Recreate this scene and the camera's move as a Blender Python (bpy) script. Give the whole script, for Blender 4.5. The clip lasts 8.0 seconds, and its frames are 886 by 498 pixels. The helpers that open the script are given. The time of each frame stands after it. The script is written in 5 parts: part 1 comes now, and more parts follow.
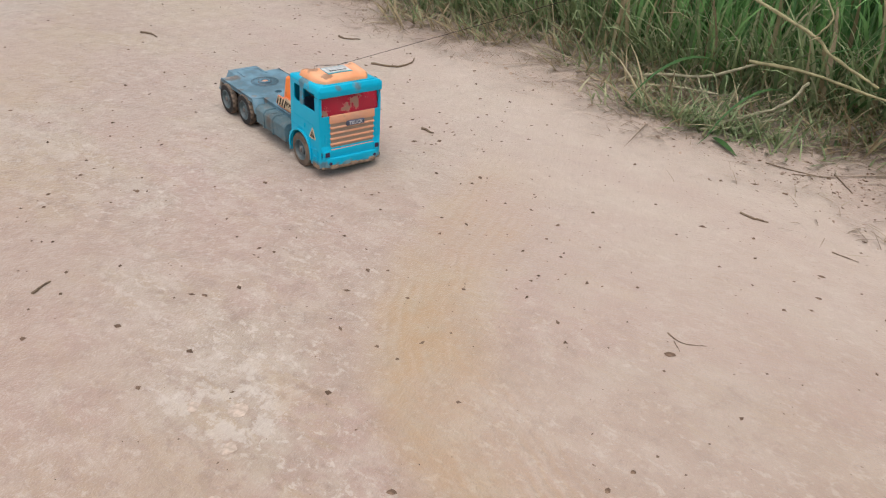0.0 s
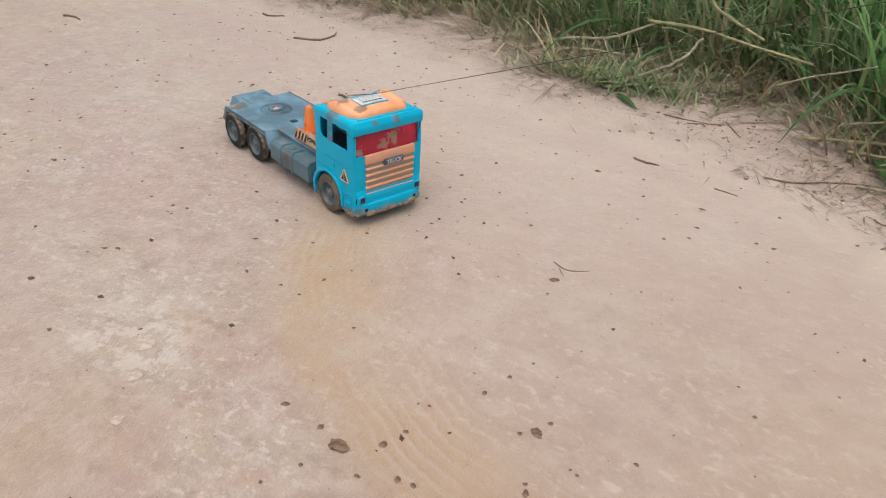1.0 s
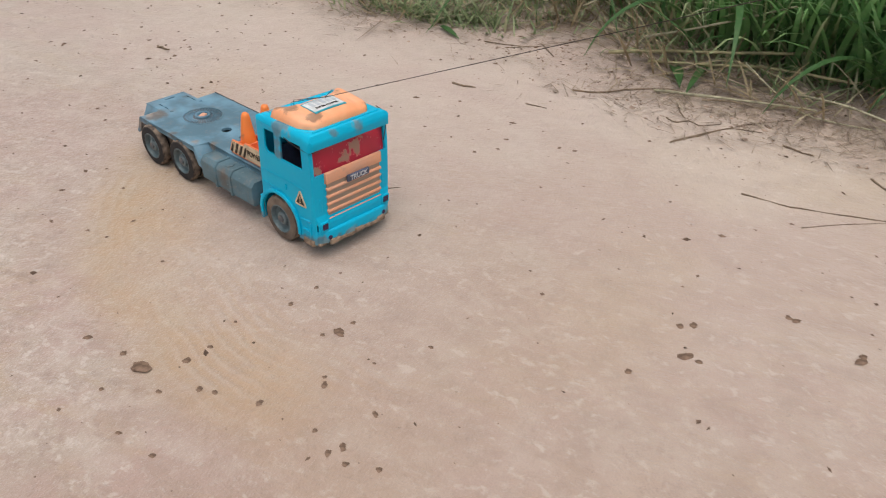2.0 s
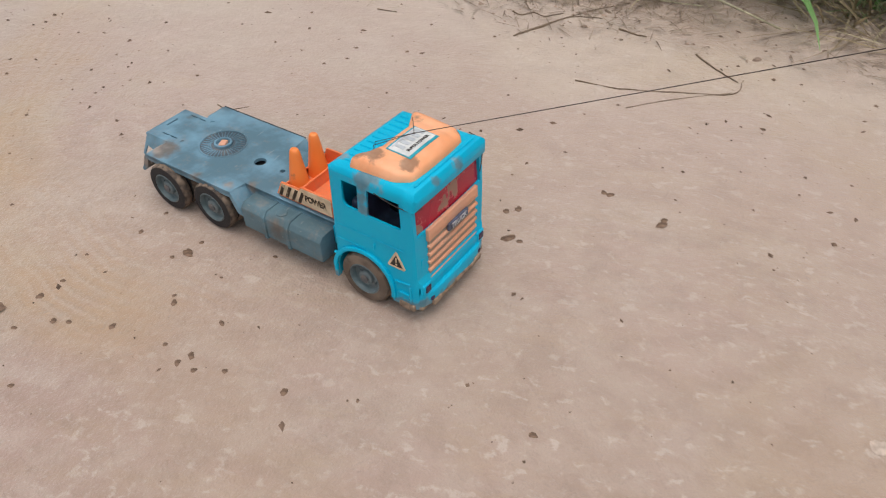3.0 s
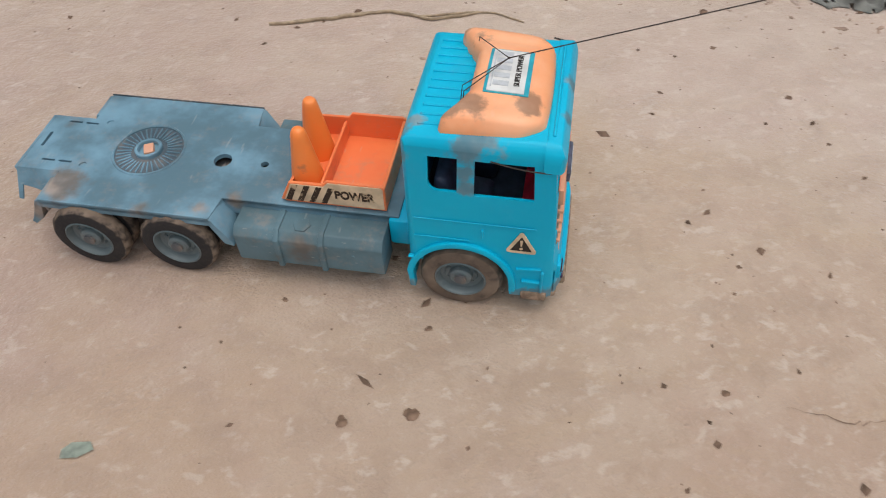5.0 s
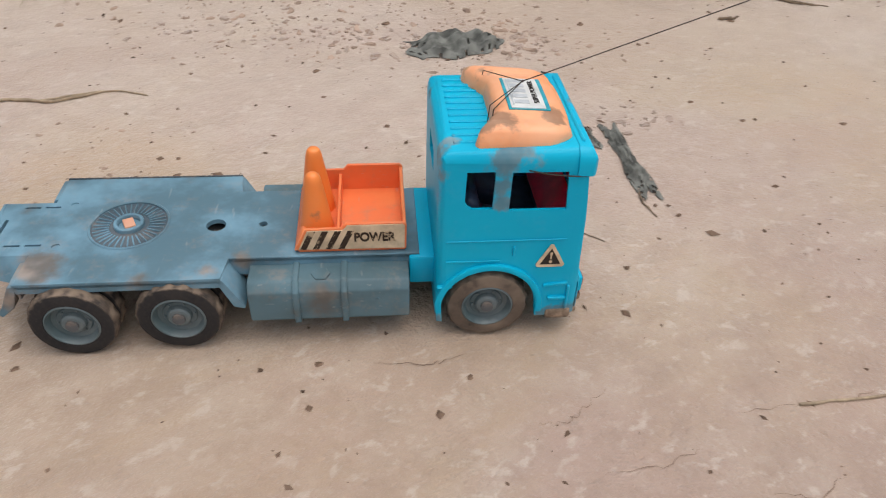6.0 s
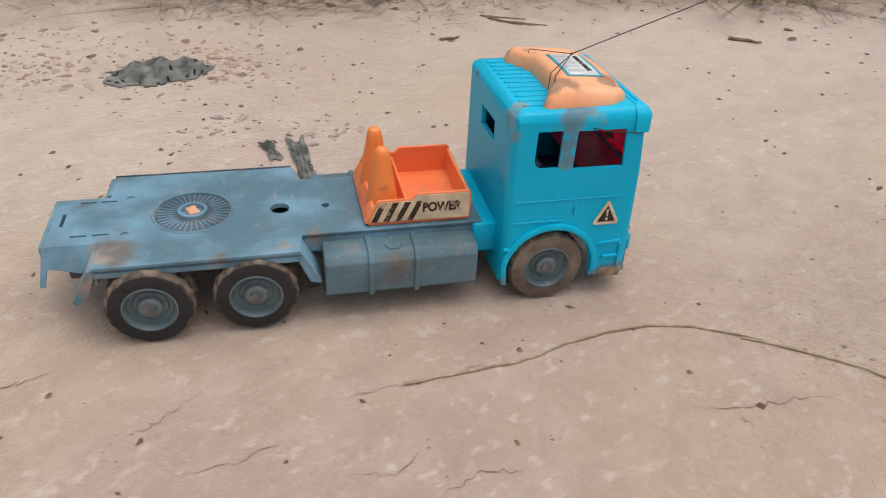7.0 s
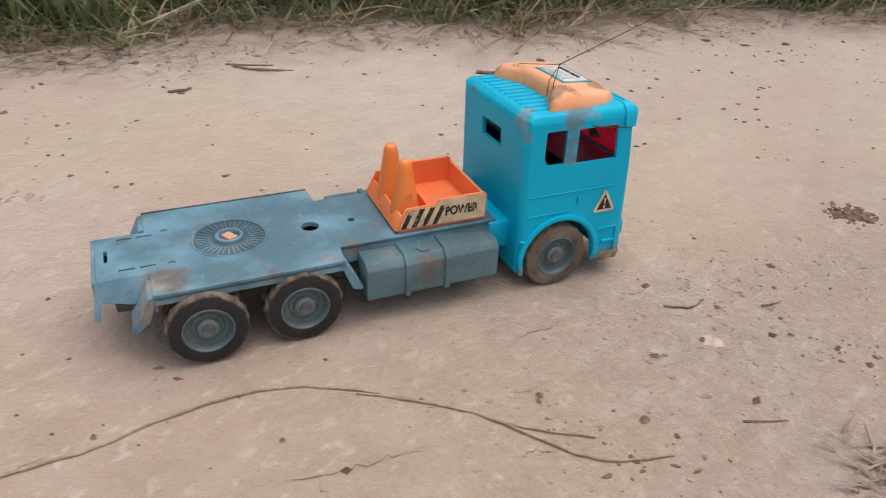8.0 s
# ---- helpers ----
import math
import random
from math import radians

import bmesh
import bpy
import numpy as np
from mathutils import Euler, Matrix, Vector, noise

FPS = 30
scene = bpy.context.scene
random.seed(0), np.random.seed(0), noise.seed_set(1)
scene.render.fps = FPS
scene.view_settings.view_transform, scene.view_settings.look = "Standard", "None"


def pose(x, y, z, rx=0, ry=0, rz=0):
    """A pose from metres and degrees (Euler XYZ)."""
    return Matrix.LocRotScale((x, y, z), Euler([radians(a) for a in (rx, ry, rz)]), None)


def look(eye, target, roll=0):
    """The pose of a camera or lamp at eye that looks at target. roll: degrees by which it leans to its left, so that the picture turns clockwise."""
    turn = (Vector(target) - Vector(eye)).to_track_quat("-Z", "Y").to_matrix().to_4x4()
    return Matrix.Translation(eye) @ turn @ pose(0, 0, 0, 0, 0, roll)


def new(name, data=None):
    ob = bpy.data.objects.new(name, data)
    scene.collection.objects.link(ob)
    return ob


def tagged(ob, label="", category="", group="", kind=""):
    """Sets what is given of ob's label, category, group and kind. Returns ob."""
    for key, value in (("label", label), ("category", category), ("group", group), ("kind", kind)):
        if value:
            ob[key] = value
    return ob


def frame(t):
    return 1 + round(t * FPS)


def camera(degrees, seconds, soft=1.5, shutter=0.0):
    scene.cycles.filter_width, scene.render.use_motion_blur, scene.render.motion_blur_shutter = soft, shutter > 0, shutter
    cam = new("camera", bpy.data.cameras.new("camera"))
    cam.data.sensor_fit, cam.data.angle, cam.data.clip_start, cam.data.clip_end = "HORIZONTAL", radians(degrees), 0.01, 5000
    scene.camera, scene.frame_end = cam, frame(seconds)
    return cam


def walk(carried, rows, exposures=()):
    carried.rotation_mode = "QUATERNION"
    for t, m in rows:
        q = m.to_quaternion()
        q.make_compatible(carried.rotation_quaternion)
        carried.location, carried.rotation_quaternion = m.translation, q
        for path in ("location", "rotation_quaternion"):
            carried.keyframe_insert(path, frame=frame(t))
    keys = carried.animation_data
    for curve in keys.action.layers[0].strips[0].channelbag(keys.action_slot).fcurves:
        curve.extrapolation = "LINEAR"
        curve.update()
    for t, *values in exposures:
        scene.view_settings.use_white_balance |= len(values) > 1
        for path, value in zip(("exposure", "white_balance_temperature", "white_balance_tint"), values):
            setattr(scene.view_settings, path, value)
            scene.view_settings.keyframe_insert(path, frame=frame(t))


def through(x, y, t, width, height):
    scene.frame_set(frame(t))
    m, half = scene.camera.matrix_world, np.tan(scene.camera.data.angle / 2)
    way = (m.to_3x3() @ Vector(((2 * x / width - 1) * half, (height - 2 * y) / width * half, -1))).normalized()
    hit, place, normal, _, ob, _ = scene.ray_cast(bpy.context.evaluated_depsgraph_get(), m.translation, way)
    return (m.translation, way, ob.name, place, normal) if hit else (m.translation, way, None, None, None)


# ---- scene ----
# ---- camera ----
cam = camera(62.41, 8.0, soft=1.1, shutter=0.15)
EXPOSURES = [(0.0, 0.09), (1.5, 0.06), (3.5, -0.08), (4.5, -0.10), (6.5, 0.04), (8.0, 0.05)]
CAMERA_ROWS = [
    (0.0, 1.7103, 0.8736, 0.5129, 58.38, -2.99, 36.63),
    (0.5, 1.7659, 0.8557, 0.5131, 58.40, -2.41, 35.91),
    (1.0, 1.8241, 0.8520, 0.4970, 57.82, -2.18, 32.84),
    (1.5, 1.8823, 0.8475, 0.4823, 57.05, -1.50, 28.70),
    (2.0, 1.9456, 0.8522, 0.4698, 55.39, -1.13, 22.87),
    (2.2, 1.9683, 0.8515, 0.4696, 54.72, -0.80, 20.75),
    (3.3, 2.0949, 0.8349, 0.5085, 45.97, 0.19, 11.60),
    (3.5, 2.1248, 0.8135, 0.4932, 45.32, -0.16, 8.69),
    (4.0, 2.2498, 0.8116, 0.4648, 42.00, 2.67, 4.27),
    (4.5, 2.3883, 0.7726, 0.4265, 38.94, 2.54, -2.35),
    (4.7, 2.4427, 0.7593, 0.4217, 38.89, 2.37, -5.41),
    (5.8, 2.6055, 0.6199, 0.3741, 48.14, -0.81, -23.16),
    (6.0, 2.6170, 0.6031, 0.3670, 50.40, -1.73, -28.15),
    (6.5, 2.6879, 0.5568, 0.3436, 53.29, -2.38, -34.51),
    (7.0, 2.7722, 0.4898, 0.3292, 55.31, -2.84, -38.18),
    (7.5, 2.8639, 0.4314, 0.3382, 58.29, -1.98, -41.93),
    (8.0, 2.9557, 0.3750, 0.3274, 58.77, -1.98, -46.69),
]
walk(cam, [(t, pose(x, y, z, rx, ry, rz)) for t, x, y, z, rx, ry, rz in CAMERA_ROWS], EXPOSURES)
TRUCK_ROWS = [
    (0.0, 0.7324, 1.7225, -14.97),
    (0.5, 0.9033, 1.6731, -15.87),
    (1.0, 1.0564, 1.6297, -16.28),
    (1.5, 1.2163, 1.5894, -16.68),
    (2.0, 1.3457, 1.5471, -18.93),
    (2.2, 1.4178, 1.5233, -19.93),
    (3.3, 1.7778, 1.3765, -17.90),
    (3.5, 1.8460, 1.3542, -18.55),
    (4.0, 2.0561, 1.2727, -19.02),
    (4.5, 2.2388, 1.2000, -19.21),
    (4.7, 2.3016, 1.1752, -19.20),
    (5.8, 2.6028, 1.0564, -22.59),
    (6.0, 2.6579, 1.0287, -23.39),
    (6.5, 2.8130, 0.9653, -24.78),
    (7.0, 2.9454, 0.9037, -25.44),
    (7.5, 3.0841, 0.8373, -24.74),
    (8.0, 3.2211, 0.7736, -23.83),
]
STRING_ROWS = [
    (0.0, 5.0, 23.8),
    (1.0, 5.2, 22.4),
    (1.5, 5.5, 20.9),
    (2.2, 7.1, 24.3),
    (3.3, 7.8, 24.9),
    (3.5, 6.6, 25.8),
    (4.5, 0.1, 21.6),
    (4.7, -2.0, 22.2),
    (5.8, -3.8, 21.6),
    (6.0, -3.2, 23.1),
    (6.5, -3.4, 23.2),
    (7.0, -4.3, 22.7),
    (7.5, -4.8, 22.6),
    (8.0, -4.8, 22.8),
]

SKY_STRENGTH, SKY_SATURATION, SUN_STRENGTH = 0.14, 0.45, 1.5
SOIL_PINK, SOIL_BUFF, SOIL_OCHRE = (0.396, 0.276, 0.228), (0.408, 0.324, 0.258), (0.396, 0.286, 0.178)
VERGE_TONE = (0.525, 0.420, 0.345)
SOIL_PALE, SOIL_DARK, SOIL_RED, SOIL_WHITE = (0.53, 0.445, 0.380), (0.26, 0.183, 0.140), (0.372, 0.262, 0.209), (0.62, 0.55, 0.49)
SOIL_SHEEN, VERGE_PALENESS = 0.5, 0.72
EARTH, RUT_OCHRE, RUT_DEPTH = (0.215, 0.145, 0.105), (0.405, 0.262, 0.140), 0.85
RUT = [(2.62, 1.21, 0.132), (2.60, 1.13, 0.108), (3.32, 1.02, 0.168), (1.27, 1.64, 0.085), (2.50, 1.19, 0.07)]
RUT_LINE = [(0.2, 5.0), (1.10, 1.92), (1.166, 1.748), (1.196, 1.653), (1.219, 1.567), (1.258, 1.475), (1.292, 1.413), (1.33, 1.364), (1.371, 1.328), (1.415, 1.302), (1.458, 1.281), (1.506, 1.246), (1.56, 1.218), (1.66, 1.195), (1.80, 1.175), (9.0, 0.2)]
# ---- light ----
world = bpy.data.worlds.new("world")
scene.world = world
world.use_nodes = True
wn, wl = world.node_tree.nodes, world.node_tree.links
sky = wn.new("ShaderNodeTexSky")
sky.sky_type, sky.sun_disc = "NISHITA", False
sky.sun_elevation, sky.sun_rotation = radians(78), radians(146)
sky.air_density, sky.dust_density = 1.0, 4.0
grey_sky = wn.new("ShaderNodeHueSaturation")
grey_sky.inputs["Saturation"].default_value = SKY_SATURATION
wl.new(sky.outputs[0], grey_sky.inputs["Color"])
wl.new(grey_sky.outputs[0], wn["Background"].inputs["Color"])
wn["Background"].inputs["Strength"].default_value = SKY_STRENGTH
sun = new("sun", bpy.data.lights.new("sun", "SUN"))
sun.data.energy, sun.data.angle, sun.data.color = SUN_STRENGTH, radians(75), (1.0, 0.96, 0.90)
sun.matrix_world = look((0.6, -0.9, 5.0), (0, 0, 0))


# ---- materials ----
class Nodes:
    """A short way to wire up one material."""

    def __init__(self, name):
        self.mat = bpy.data.materials.new(name)
        self.mat.use_nodes = True
        self.tree = self.mat.node_tree
        self.n, self.l = self.tree.nodes, self.tree.links
        self.bsdf = self.n["Principled BSDF"]
        self.coord = self.n.new("ShaderNodeTexCoord").outputs["Object"]

    def put(self, value, socket):
        if isinstance(value, bpy.types.NodeSocket):
            self.l.new(value, socket)
        elif isinstance(value, (tuple, list)) and len(value) == 3 and socket.type == "RGBA":
            socket.default_value = (*value, 1)
        else:
            socket.default_value = value

    def noise(self, scale, detail=4.0, rough=0.55, stretch=None, distortion=0.0):
        node = self.n.new("ShaderNodeTexNoise")
        node.inputs["Scale"].default_value, node.inputs["Detail"].default_value = scale, detail
        node.inputs["Roughness"].default_value, node.inputs["Distortion"].default_value = rough, distortion
        source = self.coord
        if stretch:
            m = self.n.new("ShaderNodeMapping")
            m.inputs["Scale"].default_value = stretch
            self.l.new(self.coord, m.inputs["Vector"])
            source = m.outputs[0]
        self.l.new(source, node.inputs["Vector"])
        return node.outputs["Fac"]

    def span(self, value, lo, hi, a=0.0, b=1.0):
        node = self.n.new("ShaderNodeMapRange")
        node.interpolation_type = "SMOOTHSTEP"
        self.put(value, node.inputs["Value"])
        for k, v in (("From Min", lo), ("From Max", hi), ("To Min", a), ("To Max", b)):
            node.inputs[k].default_value = v
        return node.outputs[0]

    def math(self, op, a, b=0.0):
        node = self.n.new("ShaderNodeMath")
        node.operation = op
        self.put(a, node.inputs[0])
        self.put(b, node.inputs[1])
        return node.outputs[0]

    def mix(self, fac, a, b):
        node = self.n.new("ShaderNodeMix")
        node.data_type = "RGBA"
        self.put(fac, node.inputs["Factor"])
        self.put(a, node.inputs["A"])
        self.put(b, node.inputs["B"])
        return node.outputs["Result"]

    def near(self, place, lo, hi, wobble):
        """1 near a place of the object, 0 far from it, with a ragged rim."""
        node = self.n.new("ShaderNodeVectorMath")
        node.operation = "DISTANCE"
        self.l.new(self.coord, node.inputs[0])
        node.inputs[1].default_value = place
        return self.span(self.math("ADD", node.outputs["Value"], wobble), lo, hi, 1.0, 0.0)

    def bump(self, height, strength, distance):
        node = self.n.new("ShaderNodeBump")
        node.inputs["Strength"].default_value, node.inputs["Distance"].default_value = strength, distance
        self.l.new(height, node.inputs["Height"])
        self.l.new(node.outputs[0], self.bsdf.inputs["Normal"])

    def finish(self, color, rough, spec=0.5):
        self.put(color, self.bsdf.inputs["Base Color"])
        self.put(rough, self.bsdf.inputs["Roughness"])
        self.bsdf.inputs["Specular IOR Level"].default_value = spec
        return self.mat


DUST = (0.40, 0.285, 0.205)
MUD = (0.150, 0.102, 0.068)


def plastic(name, color, rough=0.4, dust=0.3, stains=(), soft=0.005, faded=None, spec=0.45, mud_cover=0.78):
    """Moulded toy plastic, dusty and scuffed, with mud where it stuck."""
    s = Nodes(name)
    broad, fine = s.noise(22, 5), s.noise(260, 3)
    faded = faded or tuple(c * 0.75 + 0.07 for c in color)
    base = s.mix(s.span(broad, 0.38, 0.66), color, faded)
    film = s.span(s.math("ADD", s.math("MULTIPLY", s.noise(55, 6, 0.65), 0.7), s.math("MULTIPLY", fine, 0.3)), 0.5, 0.72, 0.0, dust)
    base = s.mix(film, base, DUST)
    scuff = s.span(s.noise(150, 2, 0.5, stretch=(1, 0.25, 3)), 0.66, 0.74, 0.0, 0.35 * min(1.0, dust * 2))
    base = s.mix(scuff, base, (0.55, 0.5, 0.45))
    mud = None
    if stains:
        wobble = s.math("MULTIPLY", s.math("SUBTRACT", s.noise(70, 4, 0.6), 0.5), 0.03)
        for x, y, z, r in stains:
            m = s.near((x, y, z), r - soft, r, wobble)
            mud = m if mud is None else s.math("MAXIMUM", mud, m)
        mud = s.math("MULTIPLY", mud, mud_cover)
        base = s.mix(mud, base, s.mix(s.span(s.noise(45, 3), 0.38, 0.75), MUD, DUST))
    r = s.math("ADD", s.math("MULTIPLY", film, 0.5), rough)
    if mud is not None:
        r = s.math("ADD", r, s.math("MULTIPLY", mud, 0.4))
    s.bump(s.math("ADD", s.math("MULTIPLY", fine, 0.5), broad), 0.25, 0.0006)
    return s.finish(base, r, spec)


def plain(name, color, rough=0.6, vary=0.25, scale=120, spec=0.4):
    s = Nodes(name)
    dark = tuple(c * (1 - vary) for c in color)
    light = tuple(min(1, c * (1 + vary)) for c in color)
    grain = s.noise(scale, 4)
    s.bump(grain, 0.3, 0.0008)
    return s.finish(s.mix(s.span(grain, 0.3, 0.7), dark, light), rough, spec)


def soil_material():
    s = Nodes("packed_clay")
    broad, patch, mottle, fine, grit = s.noise(0.9, 3), s.noise(4.5, 5, 0.62), s.noise(19, 6, 0.68), s.noise(120, 4, 0.7), s.noise(420, 2)
    pink, buff, ochre, pale = SOIL_PINK, SOIL_BUFF, SOIL_OCHRE, SOIL_PALE
    c = s.mix(s.span(patch, 0.42, 0.56), pink, buff)
    c = s.mix(s.span(broad, 0.47, 0.57, 0.0, 0.70), c, ochre)
    streak = s.noise(9, 5, 0.65, stretch=(1.0, 3.6, 1.0), distortion=0.6)
    c = s.mix(s.span(streak, 0.50, 0.62, 0.0, 0.50), c, ochre)
    c = s.mix(s.span(s.noise(30, 6, 0.72, stretch=(1.0, 2.2, 1.0), distortion=0.8), 0.50, 0.60, 0.0, 0.40), c, SOIL_RED)
    zone = s.span(s.noise(3.2, 3), 0.47, 0.58, 0.10, 1.0)
    c = s.mix(s.span(s.noise(2.1, 4, 0.6, stretch=(1.0, 1.6, 1.0)), 0.48, 0.58, 0.0, 0.6), c, SOIL_RED)
    c = s.mix(s.math("MULTIPLY", s.span(mottle, 0.54, 0.60, 0.0, 0.38), zone), c, pale)
    c = s.mix(s.math("MULTIPLY", s.span(s.noise(48, 5, 0.7, stretch=(1.0, 1.7, 1.0)), 0.56, 0.61, 0.0, 0.48), zone), c, SOIL_WHITE)
    c = s.mix(s.span(s.noise(37, 5, 0.75), 0.53, 0.64, 0.0, 0.55), c, SOIL_DARK)
    c = s.mix(s.span(fine, 0.50, 0.66, 0.0, 0.18), c, SOIL_DARK)
    soft = s.noise(24, 3, 0.5, stretch=(1.0, 1.3, 1.0))
    c = s.mix(s.span(soft, 0.50, 0.64, 0.0, 0.32), c, pale)
    c = s.mix(s.span(soft, 0.48, 0.34, 0.0, 0.26), c, SOIL_DARK)
    fleck = s.noise(58, 5, 0.62, stretch=(1.0, 1.35, 1.0), distortion=0.3)
    c = s.mix(s.math("MULTIPLY", s.span(fleck, 0.56, 0.66, 0.0, 0.55), s.span(s.noise(6.5, 4, 0.6), 0.40, 0.54)), c, SOIL_WHITE)
    speck = s.noise(95, 6, 0.75)
    c = s.mix(s.span(speck, 0.545, 0.62, 0.0, 0.22), c, SOIL_DARK)
    c = s.mix(s.span(s.noise(80, 6, 0.75, distortion=0.4), 0.56, 0.64, 0.0, 0.30), c, SOIL_WHITE)
    c = s.mix(s.span(grit, 0.62, 0.72, 0.0, 0.25), c, SOIL_WHITE)
    # scraped ochre spots, and the curved wheel track with its tread lines
    rut = None
    wobble = s.math("MULTIPLY", s.math("SUBTRACT", s.noise(7, 5, 0.65), 0.5), 0.22)
    for x, y, r in RUT:
        m = s.near((x, y, 0), r * 0.35, r, wobble)
        rut = m if rut is None else s.math("MAXIMUM", rut, m)
    side = s.n.new("ShaderNodeAttribute")
    side.attribute_name = "rut_across"
    across_rut = s.math("ADD", side.outputs["Fac"], s.math("MULTIPLY", s.math("SUBTRACT", s.noise(5, 4, 0.6), 0.5), 0.07))
    axes = s.n.new("ShaderNodeSeparateXYZ")
    s.l.new(s.coord, axes.inputs[0])
    reach = s.math("MULTIPLY", s.span(axes.outputs["X"], 1.60, 1.86, 1.0, 0.0), s.span(axes.outputs["Y"], 1.70, 1.95, 1.0, 0.0))
    band = s.math("MULTIPLY", s.span(across_rut, -0.070, -0.005), s.span(across_rut, 0.025, 0.140, 1.0, 0.0))
    band = s.math("MULTIPLY", band, reach)
    yellow = s.math("MAXIMUM", s.math("MULTIPLY", rut, 1.0), s.math("MULTIPLY", band, s.span(s.noise(4.2, 4, 0.6), 0.36, 0.58, 0.45, 1.0)))
    c = s.mix(s.math("MULTIPLY", yellow, RUT_DEPTH), c, s.mix(s.span(mottle, 0.42, 0.60), RUT_OCHRE, SOIL_OCHRE))
    wave = s.math("SINE", s.math("ADD", s.math("MULTIPLY", side.outputs["Fac"], 430), s.math("MULTIPLY", s.noise(8, 5, 0.66), 14)))
    lined = s.math("MULTIPLY", s.math("MULTIPLY", reach, s.span(side.outputs["Fac"], -0.05, 0.0)), s.span(side.outputs["Fac"], 0.07, 0.16, 1.0, 0.0))
    lined = s.math("MULTIPLY", lined, s.span(s.noise(7.5, 4, 0.6, stretch=(1.0, 0.7, 1.0)), 0.42, 0.66))
    c = s.mix(s.math("MULTIPLY", s.math("MULTIPLY", s.span(wave, 0.1, 0.95), lined), 0.15), c, SOIL_WHITE)
    c = s.mix(s.math("MULTIPLY", s.math("MULTIPLY", s.span(wave, -0.3, -0.95), lined), 0.40), c, RUT_OCHRE)
    grooves = s.math("MULTIPLY", wave, s.math("MULTIPLY", lined, 0.10))
    # paler towards the verge
    across = s.math("ADD", axes.outputs["Y"], s.math("MULTIPLY", axes.outputs["X"], 0.45))
    across = s.math("ADD", across, s.math("MULTIPLY", s.math("SUBTRACT", s.noise(2.4, 5, 0.65), 0.5), 1.1))
    c = s.mix(s.span(across, 1.75, 2.85, 0.0, VERGE_PALENESS), c, VERGE_TONE)
    c = s.mix(s.span(s.noise(1.5, 5, 0.6, stretch=(1.0, 1.9, 1.0), distortion=0.5), 0.47, 0.60, 0.0, 0.42), c, SOIL_PINK)
    # redder, darker clay on the near side, from x 1.6 on
    red_lane = s.math("MULTIPLY", s.span(axes.outputs["X"], 1.6, 2.3), s.span(across, 1.85, 2.45, 1.0, 0.0))
    c = s.mix(s.math("MULTIPLY", red_lane, 0.60), c, SOIL_RED)
    # a redder stretch between about x 1.3 and 2.7
    red_middle = s.math("MULTIPLY", s.math("MULTIPLY", s.span(axes.outputs["X"], 1.30, 1.80), s.span(axes.outputs["X"], 2.2, 2.7, 1.0, 0.0)), s.span(across, 2.3, 2.8, 1.0, 0.0))
    c = s.mix(s.math("MULTIPLY", red_middle, 0.35), c, SOIL_RED)
    lower = s.span(axes.outputs["X"], 1.5, 2.1)
    c = s.mix(s.math("MULTIPLY", lower, s.span(s.noise(2.6, 4, 0.6, distortion=0.4), 0.46, 0.60, 0.0, 0.32)), c, ochre)
    c = s.mix(s.math("MULTIPLY", lower, s.span(soft, 0.52, 0.34, 0.0, 0.13)), c, SOIL_DARK)
    c = s.mix(s.math("MULTIPLY", lower, s.span(fleck, 0.55, 0.68, 0.0, 0.24)), c, SOIL_WHITE)
    # browner, humus-stained earth close to the grass
    att = s.n.new("ShaderNodeAttribute")
    att.attribute_name = "verge"
    brown = s.span(s.math("ADD", att.outputs["Fac"], s.math("MULTIPLY", s.math("SUBTRACT", s.noise(8, 6, 0.7), 0.5), 0.55)), -0.30, -0.10)
    c = s.mix(s.math("MULTIPLY", brown, 0.60), c, s.mix(s.span(mottle, 0.4, 0.6), SOIL_RED, EARTH))
    flaky = s.math("MULTIPLY", s.near((1.25, 1.19, 0), 0.02, 0.11, wobble), s.span(s.noise(40, 5, 0.7), 0.48, 0.56))
    c = s.mix(s.math("MULTIPLY", flaky, 0.45), c, SOIL_WHITE)
    h = s.math("ADD", s.math("MULTIPLY", mottle, 1.2), s.math("ADD", s.math("MULTIPLY", fine, 0.5), s.math("MULTIPLY", grit, 0.2)))
    # broken, hoof-trodden crust further down the track; shaded hollows and lit ridges painted in
    trod = s.math("MULTIPLY", s.span(axes.outputs["X"], 3.05, 3.40), s.span(across, 2.05, 2.45, 1.0, 0.0))
    lumps = s.noise(62, 6, 0.74, stretch=(1.0, 1.3, 1.0), distortion=0.4)
    c = s.mix(s.math("MULTIPLY", s.span(lumps, 0.50, 0.36), s.math("MULTIPLY", trod, 0.35)), c, SOIL_DARK)
    c = s.mix(s.math("MULTIPLY", s.span(lumps, 0.55, 0.66), s.math("MULTIPLY", trod, 0.45)), c, SOIL_WHITE)
    h = s.math("ADD", h, s.math("MULTIPLY", lumps, s.math("MULTIPLY", trod, 1.5)))
    s.bump(s.math("ADD", h, grooves), 0.65, 0.007)
    s.bsdf.inputs["Sheen Weight"].default_value, s.bsdf.inputs["Sheen Roughness"].default_value = SOIL_SHEEN, 0.55
    s.bsdf.inputs["Sheen Tint"].default_value = (1.0, 0.93, 0.86, 1)
    return s.finish(c, 0.75, 0.3)


